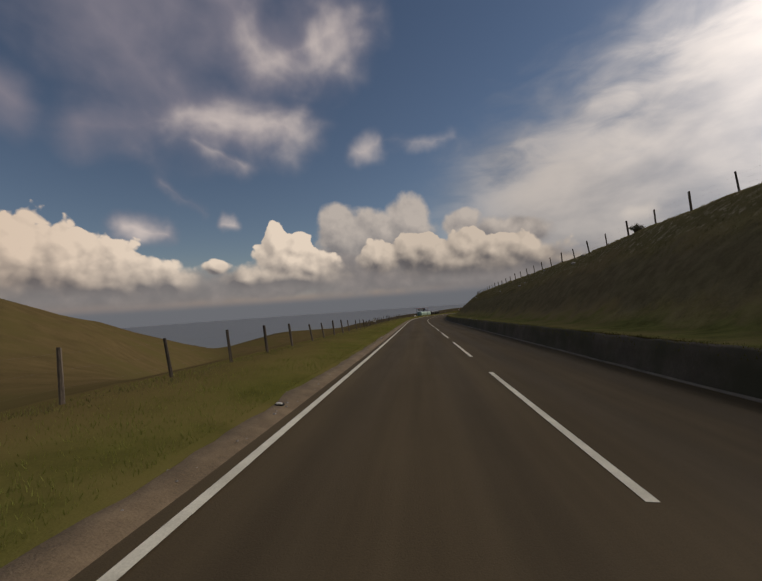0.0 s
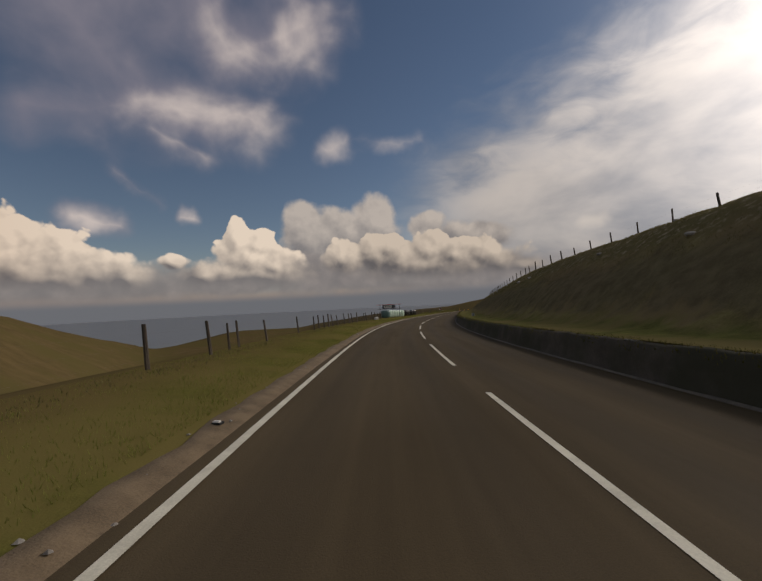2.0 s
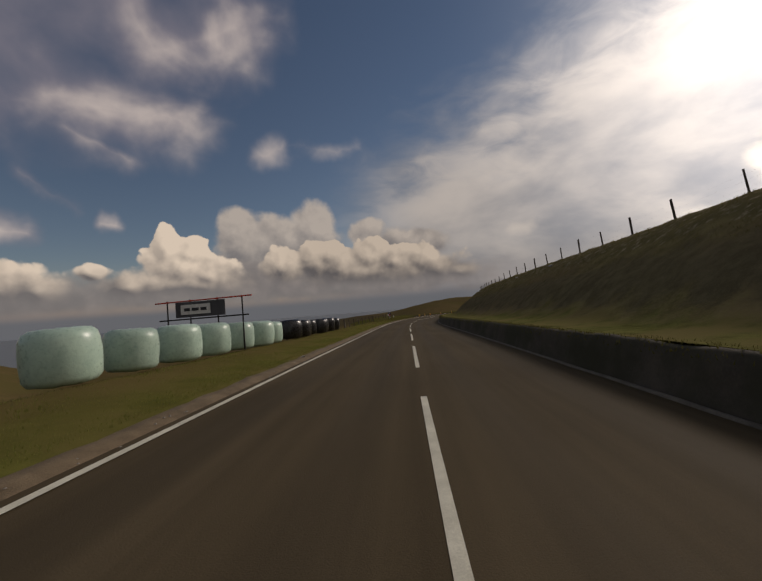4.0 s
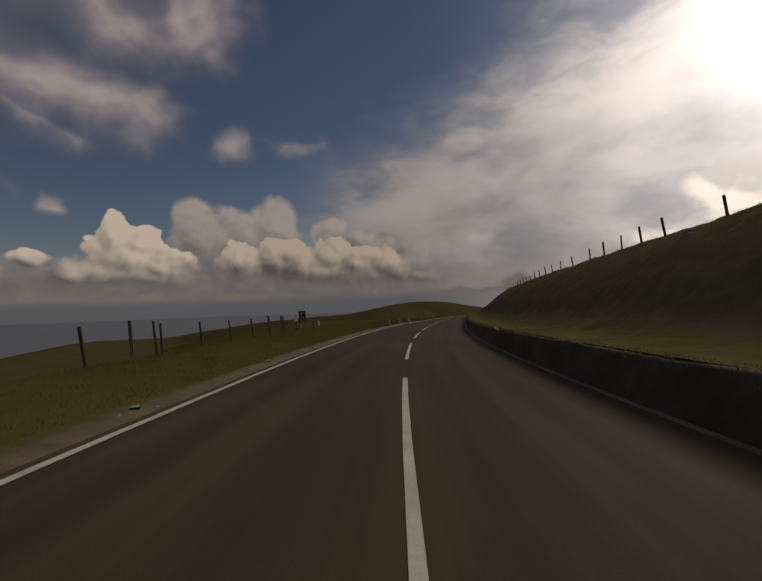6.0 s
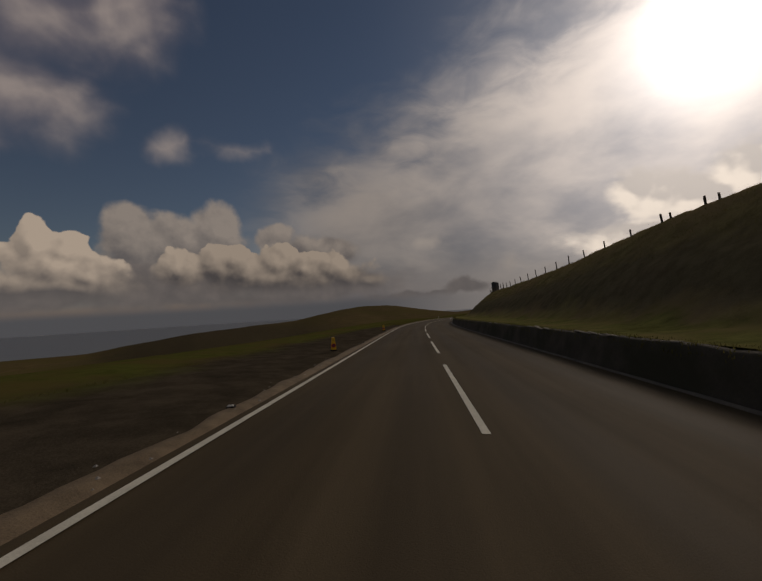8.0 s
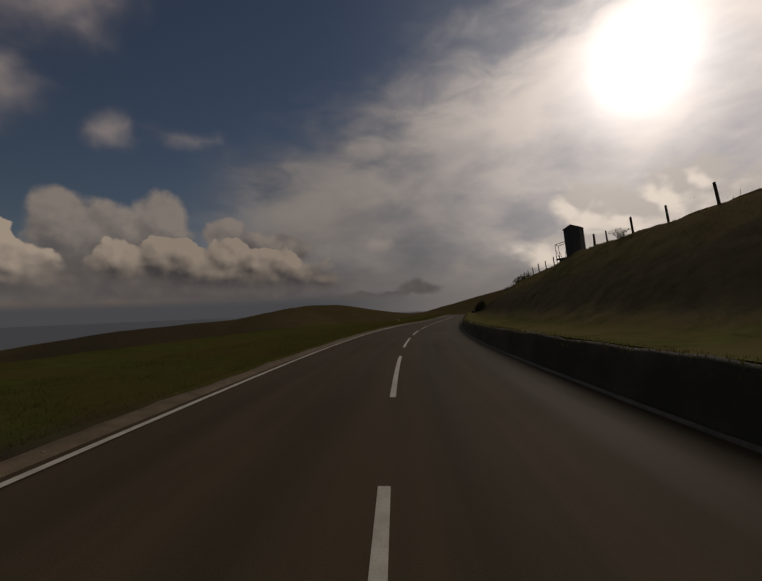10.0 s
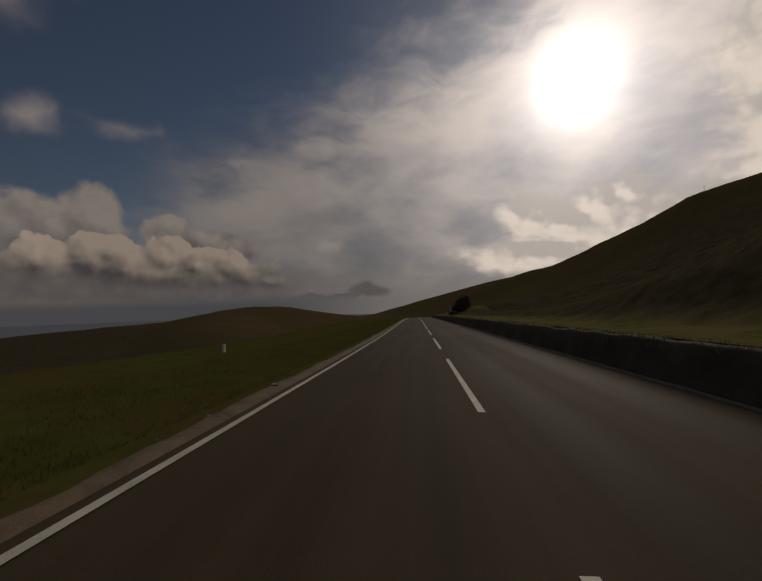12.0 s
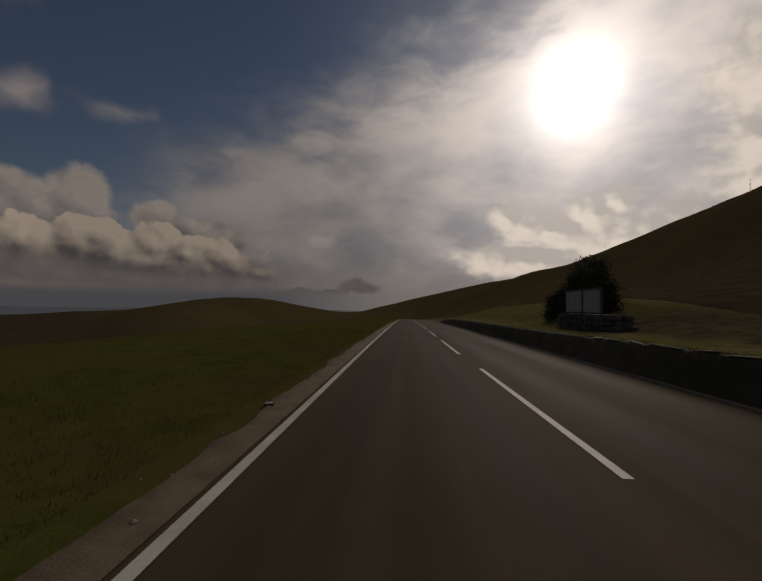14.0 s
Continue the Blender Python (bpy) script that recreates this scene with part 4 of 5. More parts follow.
for x in (-0.075, 0.075):
    bm = bmesh.new()
    disc(bm, x, -0.059, 0.975, 0.036, inner=0.03)
    part("symbol_ring", bm, M_INK, panel)
bars(panel, [(0, 0.895, 0.17, 0.018), (0, 0.855, 0.09, 0.022), (0, 0.81, 0.2, 0.008), (0, 0.79, 0.2, 0.008), (0, 0.768, 0.19, 0.008), (0, 0.715, 0.03, 0.012)], -0.0605, M_INK)


# wrapped bales
def bale_mesh(name, mat, seed):
    r_ = random.Random(seed)
    bm = bmesh.new()
    prof = [(0.0, 0.0), (0.42, 0.0), (0.57, 0.04), (0.63, 0.14), (0.65, 0.4), (0.655, 0.6), (0.64, 0.86), (0.6, 1.0), (0.5, 1.07), (0.25, 1.09), (0.0, 1.08)]
    seg = 24
    rings = []
    for r, z in prof:
        if r == 0:
            rings.append([bm.verts.new((0, 0, z))])
        else:
            rings.append([bm.verts.new(((r + r_.uniform(-0.012, 0.012)) * math.cos(6.28319 * k / seg), (r + r_.uniform(-0.012, 0.012)) * math.sin(6.28319 * k / seg), z + r_.uniform(-0.012, 0.012))) for k in range(seg)])
    for a, c in zip(rings, rings[1:]):
        for k in range(seg):
            k2 = (k + 1) % seg
            if len(a) == 1:
                bm.faces.new((a[0], c[k2], c[k]))
            elif len(c) == 1:
                bm.faces.new((a[k], a[k2], c[0]))
            else:
                bm.faces.new((a[k], a[k2], c[k2], c[k]))
    me = bpy.data.meshes.new(name)
    bm.normal_update()
    bm.to_mesh(me)
    bm.free()
    me.polygons.foreach_set("use_smooth", [True] * len(me.polygons))
    me.materials.append(mat)
    return me


def bale(me, s, n, label, group):
    o = new("wrapped_bale", me)
    o.matrix_world = Matrix.Translation(on_road(s, n, 0.02)) @ pose(0, 0, 0, rnd.uniform(-2, 2), rnd.uniform(-2, 2), rnd.uniform(0, 360))
    o.scale = Vector((1, 1, 1)) * rnd.uniform(1.0, 1.1)
    tagged(o, label, "bale", group)


green = [bale_mesh("bale", M_FILM_G, k) for k in range(3)]
black = [bale_mesh("bale", M_FILM_B, 10 + k) for k in range(3)]
bale(bale_mesh("bale", M_FILM_T, 20), 113.6, -7.4, "round bale wrapped in dark teal film on the verge", "pale bales")
for i in range(7):
    bale(rnd.choice(green), 116.0 + 2.15 * i, -7.4 + rnd.uniform(-0.15, 0.15), "round bale wrapped in pale green film on the verge", "pale bales")
for s in (132.2, 134.1, 135.8, 137.4, 139.6, 141.4, 143.0, 144.8, 146.2):
    bale(rnd.choice(black), s, -7.45 + rnd.uniform(-0.2, 0.2), "round bale wrapped in shiny black film on the verge", "black bales")

# heavy strainer with two struts where the fence turns
t = thing("straining_post", Matrix.Translation(on_road(152.0, -7.35, -0.15)) @ pose(0, 0, 0, 0, -3, road_turn(152.0)), "thick weathered straining post with two slanting struts", "fence post")
bm = bmesh.new()
rod(bm, (0, 0, -0.1), (0.0, 0.02, 1.05), 0.095, 0.09, 10)
part("post", bm, M_WOOD, t)
for sy in (-1, 1):
    bm = bmesh.new()
    rod(bm, (0.1, 0.5 * sy, 0.0), (0.06, 0.07 * sy, 0.5), 0.04, 0.036)
    part("strut", bm, M_WOOD, t)

# banner frame behind the bales
t = thing("banner_frame", Matrix.Translation(on_road(124.5, -8.8, -0.1)) @ pose(0, 0, 0, 0, 0, road_turn(124.5) - 12), "dark scaffold frame with a board and a white banner", "banner frame")
for x in (-1.9, -0.7, 0.7, 1.9):
    bm = bmesh.new()
    rod(bm, (x, 0, -0.3), (x, 0, 2.35), 0.03)
    part("pole", bm, M_RUBBER, t)
for z, x0, x1 in ((2.28, -2.5, 2.4), (1.5, -2.3, 2.2)):
    bm = bmesh.new()
    rod(bm, (x0, -0.05, z), (x1, -0.05, z + 0.04), 0.03)
    part("rail", bm, M_RED if z > 2 else M_RUBBER, t)
bm = bmesh.new()
box(bm, -0.1, -0.12, 1.92, 2.5, 0.05, 0.66, bevel=0.01)
board = part("board", bm, M_HUT, t, "dark board")
bm = bmesh.new()
box(bm, -0.3, -0.16, 1.92, 1.5, 0.02, 0.42, bevel=0.004)
banner = part("banner", bm, M_WHITE, board, "white banner with dark lettering bars")
bars(banner, [(-0.72, 1.92, 0.3, 0.13), (-0.3, 1.92, 0.36, 0.13), (0.12, 1.92, 0.3, 0.13)], -0.173, M_INK)


def boulder(s, n, r, mat, label, seed, squash=0.75, up=0.0):
    r_ = random.Random(seed)
    bm = bmesh.new()
    bmesh.ops.create_icosphere(bm, subdivisions=3 if r > 0.22 else 2, radius=r)
    off = Vector((r_.uniform(0, 9), r_.uniform(0, 9), r_.uniform(0, 9)))
    for v in bm.verts:
        v.co *= 1 + 0.3 * noise.noise(v.co / r * 1.2 + off) + 0.1 * noise.noise(v.co / r * 4 + off)
        v.co.z = v.co.z * squash + r * squash * 0.8
    o = part("boulder", bm, mat, None, smooth=True)
    o.matrix_world = Matrix.Translation(on_road(s, n, up - (0.3 * r if up else 0)))
    tagged(o, label, "boulder", "stones on the bank" if up else "")


boulder(100.4, -6.0, 0.24, M_WHITE, "white painted boulder on the grass by the fence", 4, 1.0)

r_ = random.Random(21)
for k in range(26):
    s, u = r_.uniform(4, 175), r_.uniform(0.7, 0.98)
    n = 3.6 + 6.7 * u
    zz = 0.72 + (float(bank_top(s)) - 0.72 + 10.3 * math.sin(float(np.interp(s, S, CB)))) * float(np.interp(u, t_, rise_))
    boulder(s, n, r_.uniform(0.08, 0.2), M_STONE, "small pale stone lying in the grass of the bank", 40 + k, 0.5, zz)

# number board on the bank
t = thing("number_board", Matrix.Translation(on_road(91.8, 4.75, 0.6)) @ pose(0, 0, 0, 0, 0, road_turn(92) - 20), "small pale board with a dark number on the bank", "sign")
bm = bmesh.new()
box(bm, 0, 0, 0.12, 0.06, 0.05, 0.5, bevel=0.006)
part("stake", bm, M_WOOD, t)
bm = bmesh.new()
box(bm, 0, -0.04, 0.3, 0.26, 0.02, 0.33, bevel=0.006)
p_ = part("panel", bm, M_PANEL, t)
lettering("2", 0.3, M_INK, p_, Matrix.Translation((0, -0.053, 0.3)))

# parking sign
t = thing("parking_sign", Matrix.Translation(on_road(184.5, -7.3, -0.1)) @ pose(0, 0, 0, 0, -3, road_turn(184) + 4) @ Matrix.Scale(0.9, 4), "navy parking sign with an orange panel on two posts", "sign")
for x in (-0.12, 0.12):
    bm = bmesh.new()
    rod(bm, (x, 0, -0.2), (x, 0, 1.45), 0.022)
    part("pole", bm, M_STEEL, t)
bm = bmesh.new()
box(bm, 0, -0.03, 1.06, 0.5, 0.02, 0.84, bevel=0.008)
panel = part("panel", bm, M_NAVY, t)
lettering("P", 0.36, M_WHITE, panel, Matrix.Translation((0, -0.043, 1.28)))
bm = bmesh.new()
box(bm, 0, -0.044, 0.93, 0.32, 0.006, 0.34)
op = part("orange_panel", bm, M_ORANGE, panel, "orange pictogram panel")
bm = bmesh.new()
box(bm, -0.03, -0.05, 0.95, 0.16, 0.004, 0.09)
box(bm, 0.03, -0.05, 0.86, 0.2, 0.004, 0.05)
part("pictogram", bm, M_NAVY, op)
bars(panel, [(0, 0.71, 0.34, 0.03)], -0.043, M_WHITE)


# yellow cones of the lay-by
def cone_at(s, n, turn, lean):
    t = thing("parking_cone", Matrix.Translation(on_road(s, n, 0.1)) @ pose(0, 0, 0, lean, 0, road_turn(s) + turn) @ Matrix.Scale(0.72, 4), "yellow four-sided cone with a red no-stopping roundel", "cone", "cones along the road edge")
    bm = bmesh.new()
    box(bm, 0, 0, 0.03, 0.34, 0.34, 0.06, bevel=0.015)
    part("base", bm, M_RUBBER, t, "black rubber base")
    bm = bmesh.new()
    lo, hi = 0.14, 0.075
    q = [[bm.verts.new((sx * w, sy * w, z)) for sx, sy in ((-1, -1), (1, -1), (1, 1), (-1, 1))] for w, z in ((lo, 0.06), (lo * 0.97, 0.09), (hi, 0.66), (hi * 0.7, 0.68))]
    for a, c in zip(q, q[1:]):
        for k in range(4):
            bm.faces.new((a[k], a[(k + 1) % 4], c[(k + 1) % 4], c[k]))
    bm.faces.new(q[-1])
    bmesh.ops.bevel(bm, geom=[e for e in bm.edges if abs(e.verts[0].co.z - e.verts[1].co.z) > 0.3], offset=0.012, segments=2, affect="EDGES")
    body = part("body", bm, M_YELLOW, t)
    tilt = Matrix.Translation((0, -0.119, 0.27)) @ Matrix.Rotation(math.atan2(lo - hi, 0.57), 4, "X").inverted()
    for side in (0, -90):
        turned = Matrix.Rotation(radians(side), 4, "Z") @ tilt
        for nm, mat, kw in (("roundel_disc", M_NAVY, dict(r=0.078)), ("roundel_ring", M_RED, dict(r=0.11, inner=0.076))):
            bm = bmesh.new()
            disc(bm, 0, -0.001, 0, kw["r"], 0.006, 24, kw.get("inner", 0.0))
            bmesh.ops.transform(bm, matrix=turned, verts=bm.verts)
            part(nm, bm, mat, body)
        bm = bmesh.new()
        box(bm, 0, -0.009, 0, 0.17, 0.004, 0.028, Matrix.Rotation(radians(45), 4, "Y"))
        bmesh.ops.transform(bm, matrix=turned, verts=bm.verts)
        part("roundel_bar", bm, M_RED, body)
    bm = bmesh.new()
    box(bm, 0, -0.0925, 0.55, 0.09, 0.006, 0.03)
    part("text_bar", bm, M_INK, body)


for s, n, turn, lean in ((194.35, -3.3, 40, 2), (201.9, -3.55, 36, 3), (206.55, -3.2, 52, 1), (226.5, -3.85, 16, 0), (247.3, -3.72, 30, 1)):
    cone_at(s, n, turn, lean)

# small white reflectors along the road edge
for i, s in enumerate((2.5, 17.7, 30.3, 43.0, 58.0, 74.5, 85.4, 90.3, 104, 120, 136, 151, 155, 165, 169.8, 191.8, 202.3, 217.2, 232, 247, 262, 284, 297, 310.2, 326, 343, 361, 379.7)):
    t = thing("edge_reflector", Matrix.Translation(on_road(s, -3.42, 0.03)) @ pose(0, 0, 0, rnd.uniform(-6, 6), rnd.uniform(-8, 8), road_turn(s) + rnd.uniform(-25, 25)) @ Matrix.Scale(0.6, 4), "small chipped white reflector block at the road edge", "reflector", "reflectors along the road")
    bm = bmesh.new()
    box(bm, 0, 0, 0.02, 0.2, 0.14, 0.05, bevel=0.012)
    part("base", bm, M_RUBBER, t)
    bm = bmesh.new()
    box(bm, 0, -0.02, 0.055, 0.15, 0.07, 0.04, bevel=0.01)
    part("lens", bm, M_WHITE, t)

# pale coping stones on the wall
r_ = random.Random(8)
stones = []
for k in range(5):
    bm = bmesh.new()
    box(bm, 0, 0, 0, 0.09, 0.4 + 0.16 * k, 0.022, bevel=0.006)
    for v in bm.verts:
        v.co += Vector((r_.uniform(-1, 1), r_.uniform(-1, 1), r_.uniform(-0.5, 0.5))) * 0.012
    me = bpy.data.meshes.new("coping_stone")
    bm.to_mesh(me)
    bm.free()
    me.materials.append(M_COPING)
    stones.append(me)
for s0, s1, fill in ((30, 37, 0.35), (62, 66, 0.4), (86, 92.5, 0.35), (100, 108, 0.4), (176, 181, 0.5), (205, 240, 0.55), (285, 322, 0.6), (340, 386, 0.85)):
    s = s0
    while s < s1:
        if r_.random() < fill:
            o = new("coping_stone", r_.choice(stones))
            o.parent = face
            o.matrix_world = Matrix.Translation(on_road(s, 3.56 + r_.uniform(-0.02, 0.03), 0.705)) @ pose(0, 0, 0, r_.uniform(-4, 4), r_.uniform(-6, 6), road_turn(s) + r_.uniform(-6, 6))
        s += r_.uniform(0.7, 1.1)

# hut and railed deck on the crest
hs = 292.9
t = thing("lookout_hut", Matrix.Translation(crest(hs - 0.4, 10.9)) @ pose(0, 0, -0.1, 0, -4, road_turn(hs) - 36), "tall dark boarded hut with a shallow gable on the crest", "hut")
HW, HD, EAVE, PEAK = 0.5, 0.42, 2.06, 2.3
for y in (-HD, HD):
    bm = bmesh.new()
    ring = [[bm.verts.new((x, y + dy, z)) for x, z in ((-HW, -0.5), (HW, -0.5), (HW, EAVE), (0, PEAK), (-HW, EAVE))] for dy in (-0.025, 0.025)]
    bm.faces.new(ring[0])
    bm.faces.new(ring[1][::-1])
    for k in range(5):
        bm.faces.new((ring[0][k], ring[1][k], ring[1][(k + 1) % 5], ring[0][(k + 1) % 5]))
    part("wall", bm, M_HUT, t)
    for k in range(7):
        bm = bmesh.new()
        x = -HW + 0.04 + (2 * HW - 0.08) * k / 6
        h = EAVE + (PEAK - EAVE) * (1 - abs(x) / HW) - 0.03
        box(bm, x, y + (0.032 if y > 0 else -0.032), h / 2 - 0.2, 0.035, 0.014, h + 0.4)
        part("batten", bm, M_HUT, t)
for x in (-HW + 0.025, HW - 0.025):
    bm = bmesh.new()
    box(bm, x, 0, EAVE / 2 - 0.25, 0.05, 2 * HD - 0.06, EAVE + 0.5)
    part("wall", bm, M_HUT, t)
for sx in (-1, 1):
    bm = bmesh.new()
    ln = math.hypot(HW, PEAK - EAVE) + 0.06
    box(bm, 0, 0, 0, ln, 2 * HD + 0.14, 0.035, Matrix.Rotation(sx * math.atan2(PEAK - EAVE, HW), 4, "Y"), 0.008)
    bmesh.ops.translate(bm, vec=(sx * (HW / 2 + 0.02), 0, (EAVE + PEAK) / 2 + 0.02), verts=bm.verts)
    part("roof", bm, M_HUT, t)
t = thing("viewing_deck", Matrix.Translation(crest(hs + 0.62, 10.4)) @ pose(0, 0, -0.15, 0, -4, road_turn(hs) - 30) @ Matrix.Diagonal((0.72, 0.8, 1, 1)), "dark timber deck with a braced handrail beside the hut", "deck")
bm = bmesh.new()
for k in range(6):
    box(bm, -0.5 + 0.17 * k, 0, 0.3, 0.15, 1.1, 0.045, bevel=0.008)
part("deck_boards", bm, M_HUT, t)
for y in (-0.5, 0.5):
    bm = bmesh.new()
    box(bm, -0.05, y, 0.24, 1.15, 0.05, 0.1)
    part("joist", bm, M_HUT, t)
for x, y, z1 in ((-0.56, -0.5, 1.32), (0.5, -0.5, 1.45), (-0.56, 0.5, 1.32), (0.5, 0.5, 1.45)):
    bm = bmesh.new()
    box(bm, x, y, z1 / 2 - 0.25, 0.05, 0.05, z1 + 0.5, bevel=0.006)
    part("post", bm, M_WOOD, t)
for a, c in (((-0.58, -0.5, 1.3), (0.52, -0.5, 1.44)), ((-0.58, 0.5, 1.3), (0.52, 0.5, 1.44)), ((-0.56, -0.5, 1.3), (-0.56, 0.5, 1.3))):
    bm = bmesh.new()
    rod(bm, a, c, 0.024)
    part("handrail", bm, M_WOOD, t)
for a, c in (((-0.56, -0.5, 0.95), (-0.3, -0.5, 0.32)), ((0.48, -0.5, 1.25), (0.2, -0.5, 0.32)), ((-0.56, 0.5, 0.95), (-0.3, 0.5, 0.32))):
    bm = bmesh.new()
    rod(bm, a, c, 0.02)
    part("brace", bm, M_WOOD, t)

# stile beside the hut
t = thing("stile", Matrix.Translation(crest(287.9, 10.5)) @ pose(0, 0, -0.1, 0, -4, road_turn(288)), "small dark timber stile with two leaning posts on the crest", "stile")
for x0, x1, h in ((-0.02, -0.04, 0.82), (0.2, 0.06, 0.88)):
    bm = bmesh.new()
    rod(bm, (0, x0, -0.3), (0, x1, h), 0.04, 0.036)
    part("post", bm, M_WOOD, t)
bm = bmesh.new()
box(bm, 0, 0.22, 0.12, 0.5, 0.28, 0.05, bevel=0.01)
part("step_board", bm, M_WOOD, t)

# stone block with two pale panels, past the end of the wall
t = thing("panel_shelter", Matrix.Translation(on_road(391.2, 5.2, 0.0)) @ pose(0, 0, 0, 0, 0, road_turn(391)), "dark stone block carrying two pale panels beside the road", "shelter")
r_ = random.Random(12)
bm = bmesh.new()
box(bm, 0.5, 0, 0.6, 1.1, 3.7, 1.6, bevel=0.05)
part("core", bm, M_DRYSTONE, t)
dry = []
for k in range(6):
    bm = bmesh.new()
    box(bm, 0, 0, 0, 0.14, 0.3 + 0.06 * k, 0.17, bevel=0.03)
    for v in bm.verts:
        v.co += Vector((r_.uniform(-1, 1), r_.uniform(-1, 1), r_.uniform(-1, 1))) * 0.02
    me = bpy.data.meshes.new("stone")
    bm.to_mesh(me)
    bm.free()
    me.materials.append(M_DRYSTONE)
    dry.append(me)
for row in range(8):
    y = -1.8 + r_.uniform(0, 0.2)
    while y < 1.75:
        o = new("stone", r_.choice(dry))
        o.parent = t
        o.matrix_basis = pose(-0.07, y, 0.02 + 0.18 * row, r_.uniform(-3, 3), 0, r_.uniform(-4, 4))
        y += r_.uniform(0.36, 0.52)
for row in range(8):
    for k in range(3):
        o = new("stone", r_.choice(dry))
        o.parent = t
        o.matrix_basis = pose(0.2 + 0.38 * k + r_.uniform(-0.04, 0.04), -1.87, 0.02 + 0.18 * row, 0, 0, 90 + r_.uniform(-4, 4))
for y, w in ((-0.85, 1.35), (0.75, 1.45)):
    bm = bmesh.new()
    box(bm, 0.15, y, 1.9, 0.04, w, 0.86, bevel=0.008)
    part("panel", bm, M_PANEL, t, "pale weathered panel")
for y in (-1.55, -0.06, 1.52):
    bm = bmesh.new()
    box(bm, 0.17, y, 1.85, 0.07, 0.09, 1.1, bevel=0.006)
    part("frame_post", bm, M_HUT, t)
bm = bmesh.new()
box(bm, 0.17, 0, 2.36, 0.09, 3.2, 0.07, bevel=0.006)
part("top_rail", bm, M_HUT, t)


# ---- plants ----
def bush(p, w, h, count, label, seed, spiky=False):
    """Stems that fork from the base, and many small leaves in clumps on them, or upright blades."""
    r_ = random.Random(seed)
    t = thing("rush_tuft" if spiky else "gorse_bush", Matrix.Translation(p), label, "tuft" if spiky else "bush")
    bm = bmesh.new()
    tips = []
    thin = 0.4 if spiky else 1.0
    for k in range(40):
        a, u = r_.uniform(0, 6.28), r_.random() ** 0.5
        top_ = Vector((math.cos(a) * w * u * 0.5, math.sin(a) * w * u * 0.5, h * math.sqrt(max(1 - u * u * 0.9, 0)) * r_.uniform(0.6, 1.0)))
        mid = top_ * 0.5 + Vector((r_.uniform(-0.06, 0.06), r_.uniform(-0.06, 0.06), 0.05))
        rod(bm, (top_.x * 0.2, top_.y * 0.2, -0.1), mid, 0.018 * thin, 0.012 * thin, 4)
        rod(bm, mid, top_, 0.012 * thin, 0.004 * thin, 4)
        tips += [top_, top_, mid * 0.4 + top_ * 0.6, mid]
    part("woody_base", bm, M_BLADE if spiky else M_WOOD, t)
    verts, faces = [], []
    clump = h * 0.06 if spiky else 0.13 * min(w, h)
    for k in range(count):
        c = r_.choice(tips) + Vector((r_.gauss(0, 1), r_.gauss(0, 1), r_.gauss(0, 0.8))) * clump
        c.z = max(c.z, 0.0)
        d = Vector((r_.gauss(0, 1), r_.gauss(0, 1), r_.gauss(0.5, 1) + (2 if spiky else 0))).normalized()
        ln = r_.uniform(0.05, 0.1) * (1.5 if h > 1.5 else 0.7)
        q = d.orthogonal().normalized() * ln * (0.08 if spiky else 0.28)
        i = len(verts)
        verts += [c - q, c + q, c + q * 0.6 + d * ln, c - q * 0.6 + d * ln]
        faces.append((i, i + 1, i + 2, i + 3))
    me = bpy.data.meshes.new("foliage")
    me.from_pydata(verts, [], faces)
    me.materials.append(M_BLADE if spiky else M_LEAF)
    o = new("foliage", me)
    o.parent = t


bush(crest(19.2), 0.8, 0.4, 900, "low gorse bush beside the fence on the bank crest", 1)
bush(crest(330.0), 1.6, 0.8, 2600, "dark gorse bush at the end of the bank crest", 2)
for k, s in enumerate((283.6, 305.6, 308.2, 309.7, 311.0, 312.4, 314.0, 315.6)):
    bush(crest(s, 10.0), 1.3, 0.42, 700, "thin upright rushes on the bank crest", 30 + k, True)
for k, (s, n, w, h) in enumerate(((397.0, 8.0, 1.8, 4.0), (398.0, 8.6, 1.9, 4.3), (397.8, 8.8, 1.7, 4.1), (396.0, 7.4, 1.5, 3.4), (397.2, 6.9, 1.5, 2.4), (395.2, 7.9, 1.5, 3.6))):
    bush(on_road(s, n, 0.5), w, h, 10000, "dense dark bush behind the stone block", 50 + k)


def blades(name, label, roots, hgt, wide, mat, seed):
    """Single blades at the roots (n, 3) as one mesh."""
    r_ = np.random.default_rng(seed)
    n = len(roots)
    a, h = r_.uniform(0, 6.28, n), r_.uniform(0.45, 1.2, n) * hgt
    q = np.stack([np.cos(a), np.sin(a), np.zeros(n)], -1) * (wide * r_.uniform(0.6, 1.3, n))[:, None]
    tip = np.stack([r_.normal(0, 0.45, n) * h, r_.normal(0, 0.45, n) * h, h], -1)
    low = roots - np.array([0, 0, 0.02])
    v = np.stack([low - q, low + q, roots + tip], 1).reshape(-1, 3)
    me = bpy.data.meshes.new(name)
    me.vertices.add(3 * n)
    me.vertices.foreach_set("co", v.ravel())
    me.loops.add(3 * n)
    me.loops.foreach_set("vertex_index", np.arange(3 * n))
    me.polygons.add(n)
    me.polygons.foreach_set("loop_start", np.arange(0, 3 * n, 3))
    me.update()
    me.materials.append(mat)
    return tagged(new(name, me), label, "grass", kind="stuff")


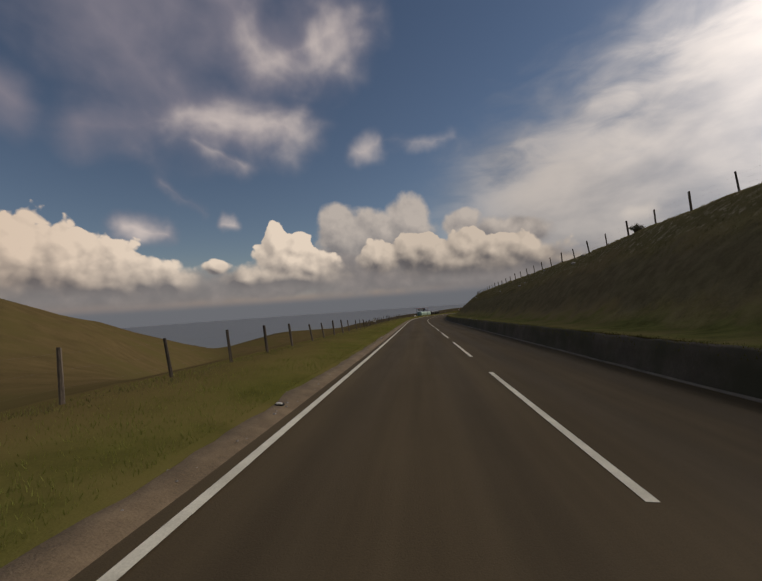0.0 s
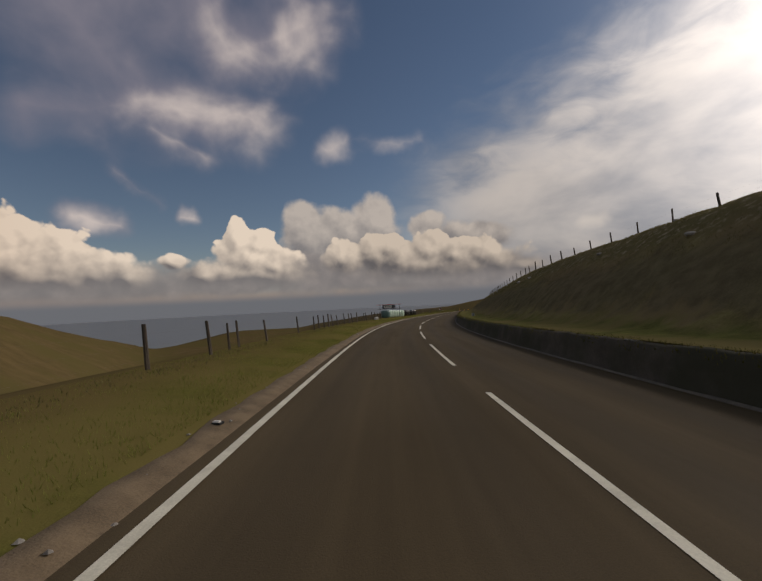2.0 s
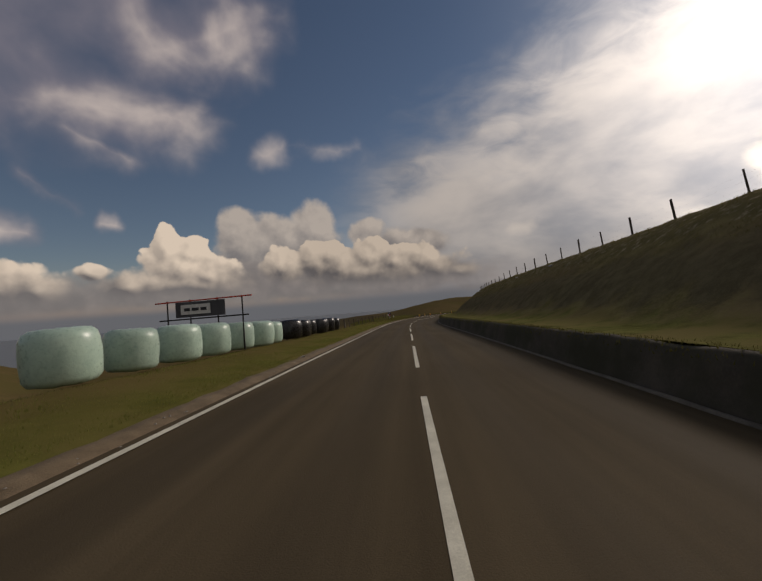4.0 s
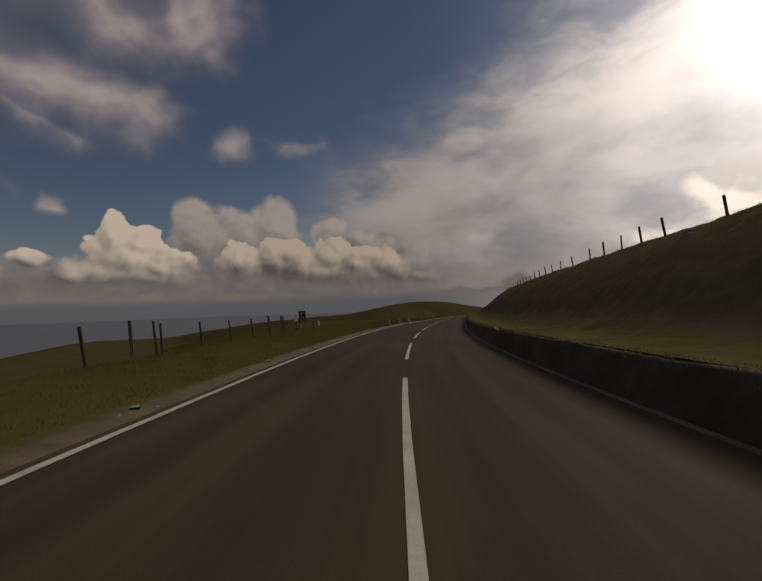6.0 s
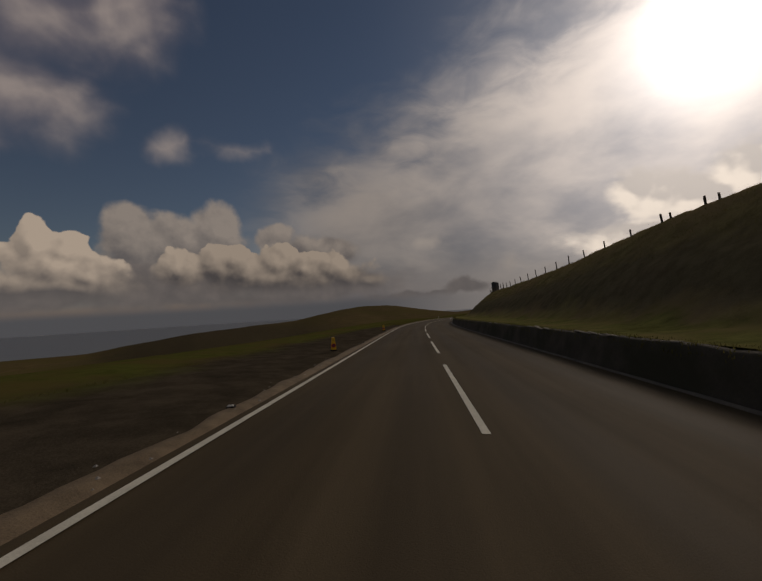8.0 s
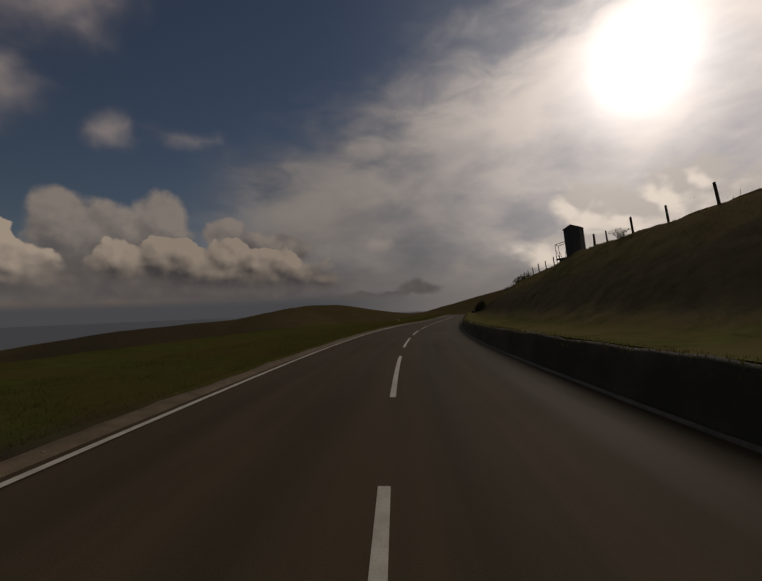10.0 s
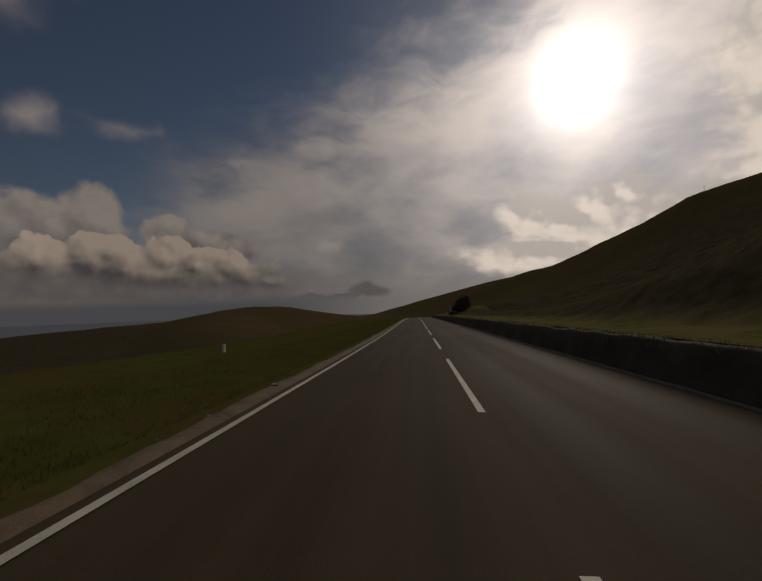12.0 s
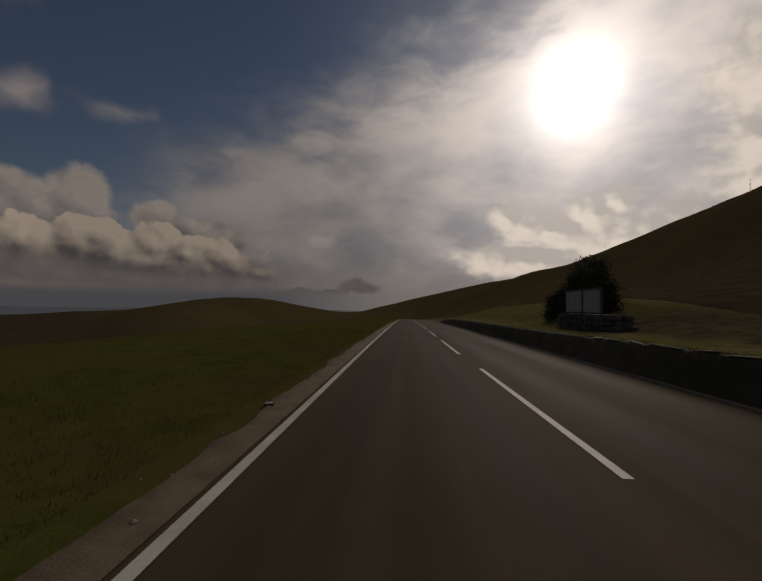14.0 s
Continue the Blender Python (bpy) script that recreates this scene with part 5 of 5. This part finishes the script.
rng = np.random.default_rng(11)
N = 330000
s_, n_ = rng.uniform(-4, 400, N), -3.68 - 3.6 * rng.random(N) ** 1.5
keep = ~((s_ > 191) & (s_ < 266) & (n_ > -7.0)) & (wobble(s_ * 1.0, n_ * 3.0, 5.0, 3.0) > -0.75)
s_, n_ = s_[keep], n_[keep]
root = on_road(s_, n_, np.interp(-n_, -nv, zv) * (1 - step(s_, 165, 195)) + np.interp(-n_, -nv, zw) * step(s_, 165, 195))
# brighter blades up to about 168 m along, darker ones beyond
brighter = s_ + rng.normal(0, 9, len(s_)) < 168
blades("verge_grass", "short bright green grass blades on the verge", root[brighter], 0.045, 0.006, M_BLADE_BRIGHT, 1)
blades("verge_grass", "taller darker grass blades on the verge", root[~brighter], 0.06, 0.006, M_BLADE, 6)
N = 90000
s_, q_ = rng.uniform(-4, 330, N), 0.6 + 0.4 * rng.random(N)
z_ = 0.72 + (bank_top(s_) - 0.72 + 10.3 * np.sin(np.interp(s_, S, CB))) * np.interp(q_, t_, rise_)
root = on_road(s_, 3.6 + 6.7 * q_, z_)
root[:, 2] += bank_relief(root[:, 0], root[:, 1]) * step(q_, 0.0, 0.3)
blades("bank_grass", "rough tussocky grass on the bank", root, 0.06, 0.012, M_BLADE_DRY, 2)
s_ = rng.uniform(-4, 388, 30000)
hang = 0.5 + 0.5 * wobble(s_, s_ * 0.3, 2.6, 4.0)
n_ = 3.56 + rng.uniform(-0.12, 0.3, len(s_)) - 0.06 * hang
blades("wall_top_grass", "uneven grass hanging over the top of the wall", on_road(s_, n_, 0.72 - np.maximum(0, 3.52 - n_) * 1.6), 0.045, 0.01, M_BLADE, 4)
s_ = rng.uniform(-4, 189, 14000)
n_ = left_fence_n(s_) + 0.35 + rng.normal(0, 0.3, len(s_))
blades("fence_line_grass", "pale dry grass along the foot of the fence", on_road(s_, n_, np.interp(-n_, -nv, zv) * (1 - step(s_, 165, 195)) + np.interp(-n_, -nv, zw) * step(s_, 165, 195)), 0.07, 0.009, M_BLADE_PALE, 5)
s_ = rng.uniform(-4, 331, 22000)
q_ = rng.uniform(0.9, 1.06, len(s_))
pts = on_road(s_, 3.6 + 6.7 * q_, 0.72 + (bank_top(s_) - 0.72 + 10.3 * np.sin(np.interp(s_, S, CB))) * np.interp(q_, t_, rise_))
pts[:, 2] += bank_relief(pts[:, 0], pts[:, 1]) - 0.02
blades("crest_grass", "dry grass along the bank crest", pts, 0.075, 0.012, M_BLADE_DRY, 3)

# loose pebbles along the gravel edge
r_ = random.Random(31)
verts, faces = [], []
for k in range(900):
    p = on_road(r_.uniform(-4, 400), -3.42 + r_.gauss(0, 0.16), 0.03)
    size = r_.uniform(0.008, 0.028)
    i = len(verts)
    verts += [(p[0] + size * math.cos(a) * r_.uniform(0.7, 1.3), p[1] + size * math.sin(a) * r_.uniform(0.7, 1.3), p[2]) for a in (0, 1.26, 2.51, 3.77, 5.03)]
    verts.append((p[0] + r_.uniform(-0.3, 0.3) * size, p[1] + r_.uniform(-0.3, 0.3) * size, p[2] + size * r_.uniform(0.5, 0.9)))
    faces += [(i + j, i + (j + 1) % 5, i + 5) for j in range(5)]
me = bpy.data.meshes.new("pebbles")
me.from_pydata(verts, [], faces)
me.materials.append(M_STONE)
tagged(new("pebbles", me), "pale pebbles strewn on the gravel edge", "pebbles", kind="stuff")

# lattice mast on the far hill
mx, my = 145 + 400 * math.sin(radians(83.5)), 315 + 400 * math.cos(radians(83.5))
t = thing("lattice_mast", Matrix.Translation((mx, my, float(land(np.array([[mx]]), np.array([[my]]))[0, 0]))), "thin steel lattice mast on the far hill", "mast")
for x, y in ((-0.5, -0.5), (0.5, -0.5), (0.5, 0.5), (-0.5, 0.5)):
    bm = bmesh.new()
    rod(bm, (x, y, -1), (x * 0.15, y * 0.15, 10), 0.06, 0.04, 5)
    part("leg", bm, M_STEEL, t)
for k in range(6):
    z, w = 0.8 + 1.6 * k, 0.5 * (1 - 0.085 * (0.8 + 1.6 * k))
    bm = bmesh.new()
    for a, c in (((-w, -w, z), (w, -w, z + 0.8)), ((w, -w, z), (w, w, z + 0.8)), ((w, w, z), (-w, w, z + 0.8)), ((-w, w, z), (-w, -w, z + 0.8))):
        rod(bm, a, c, 0.03, sides=4)
    part("bracing", bm, M_STEEL, t)
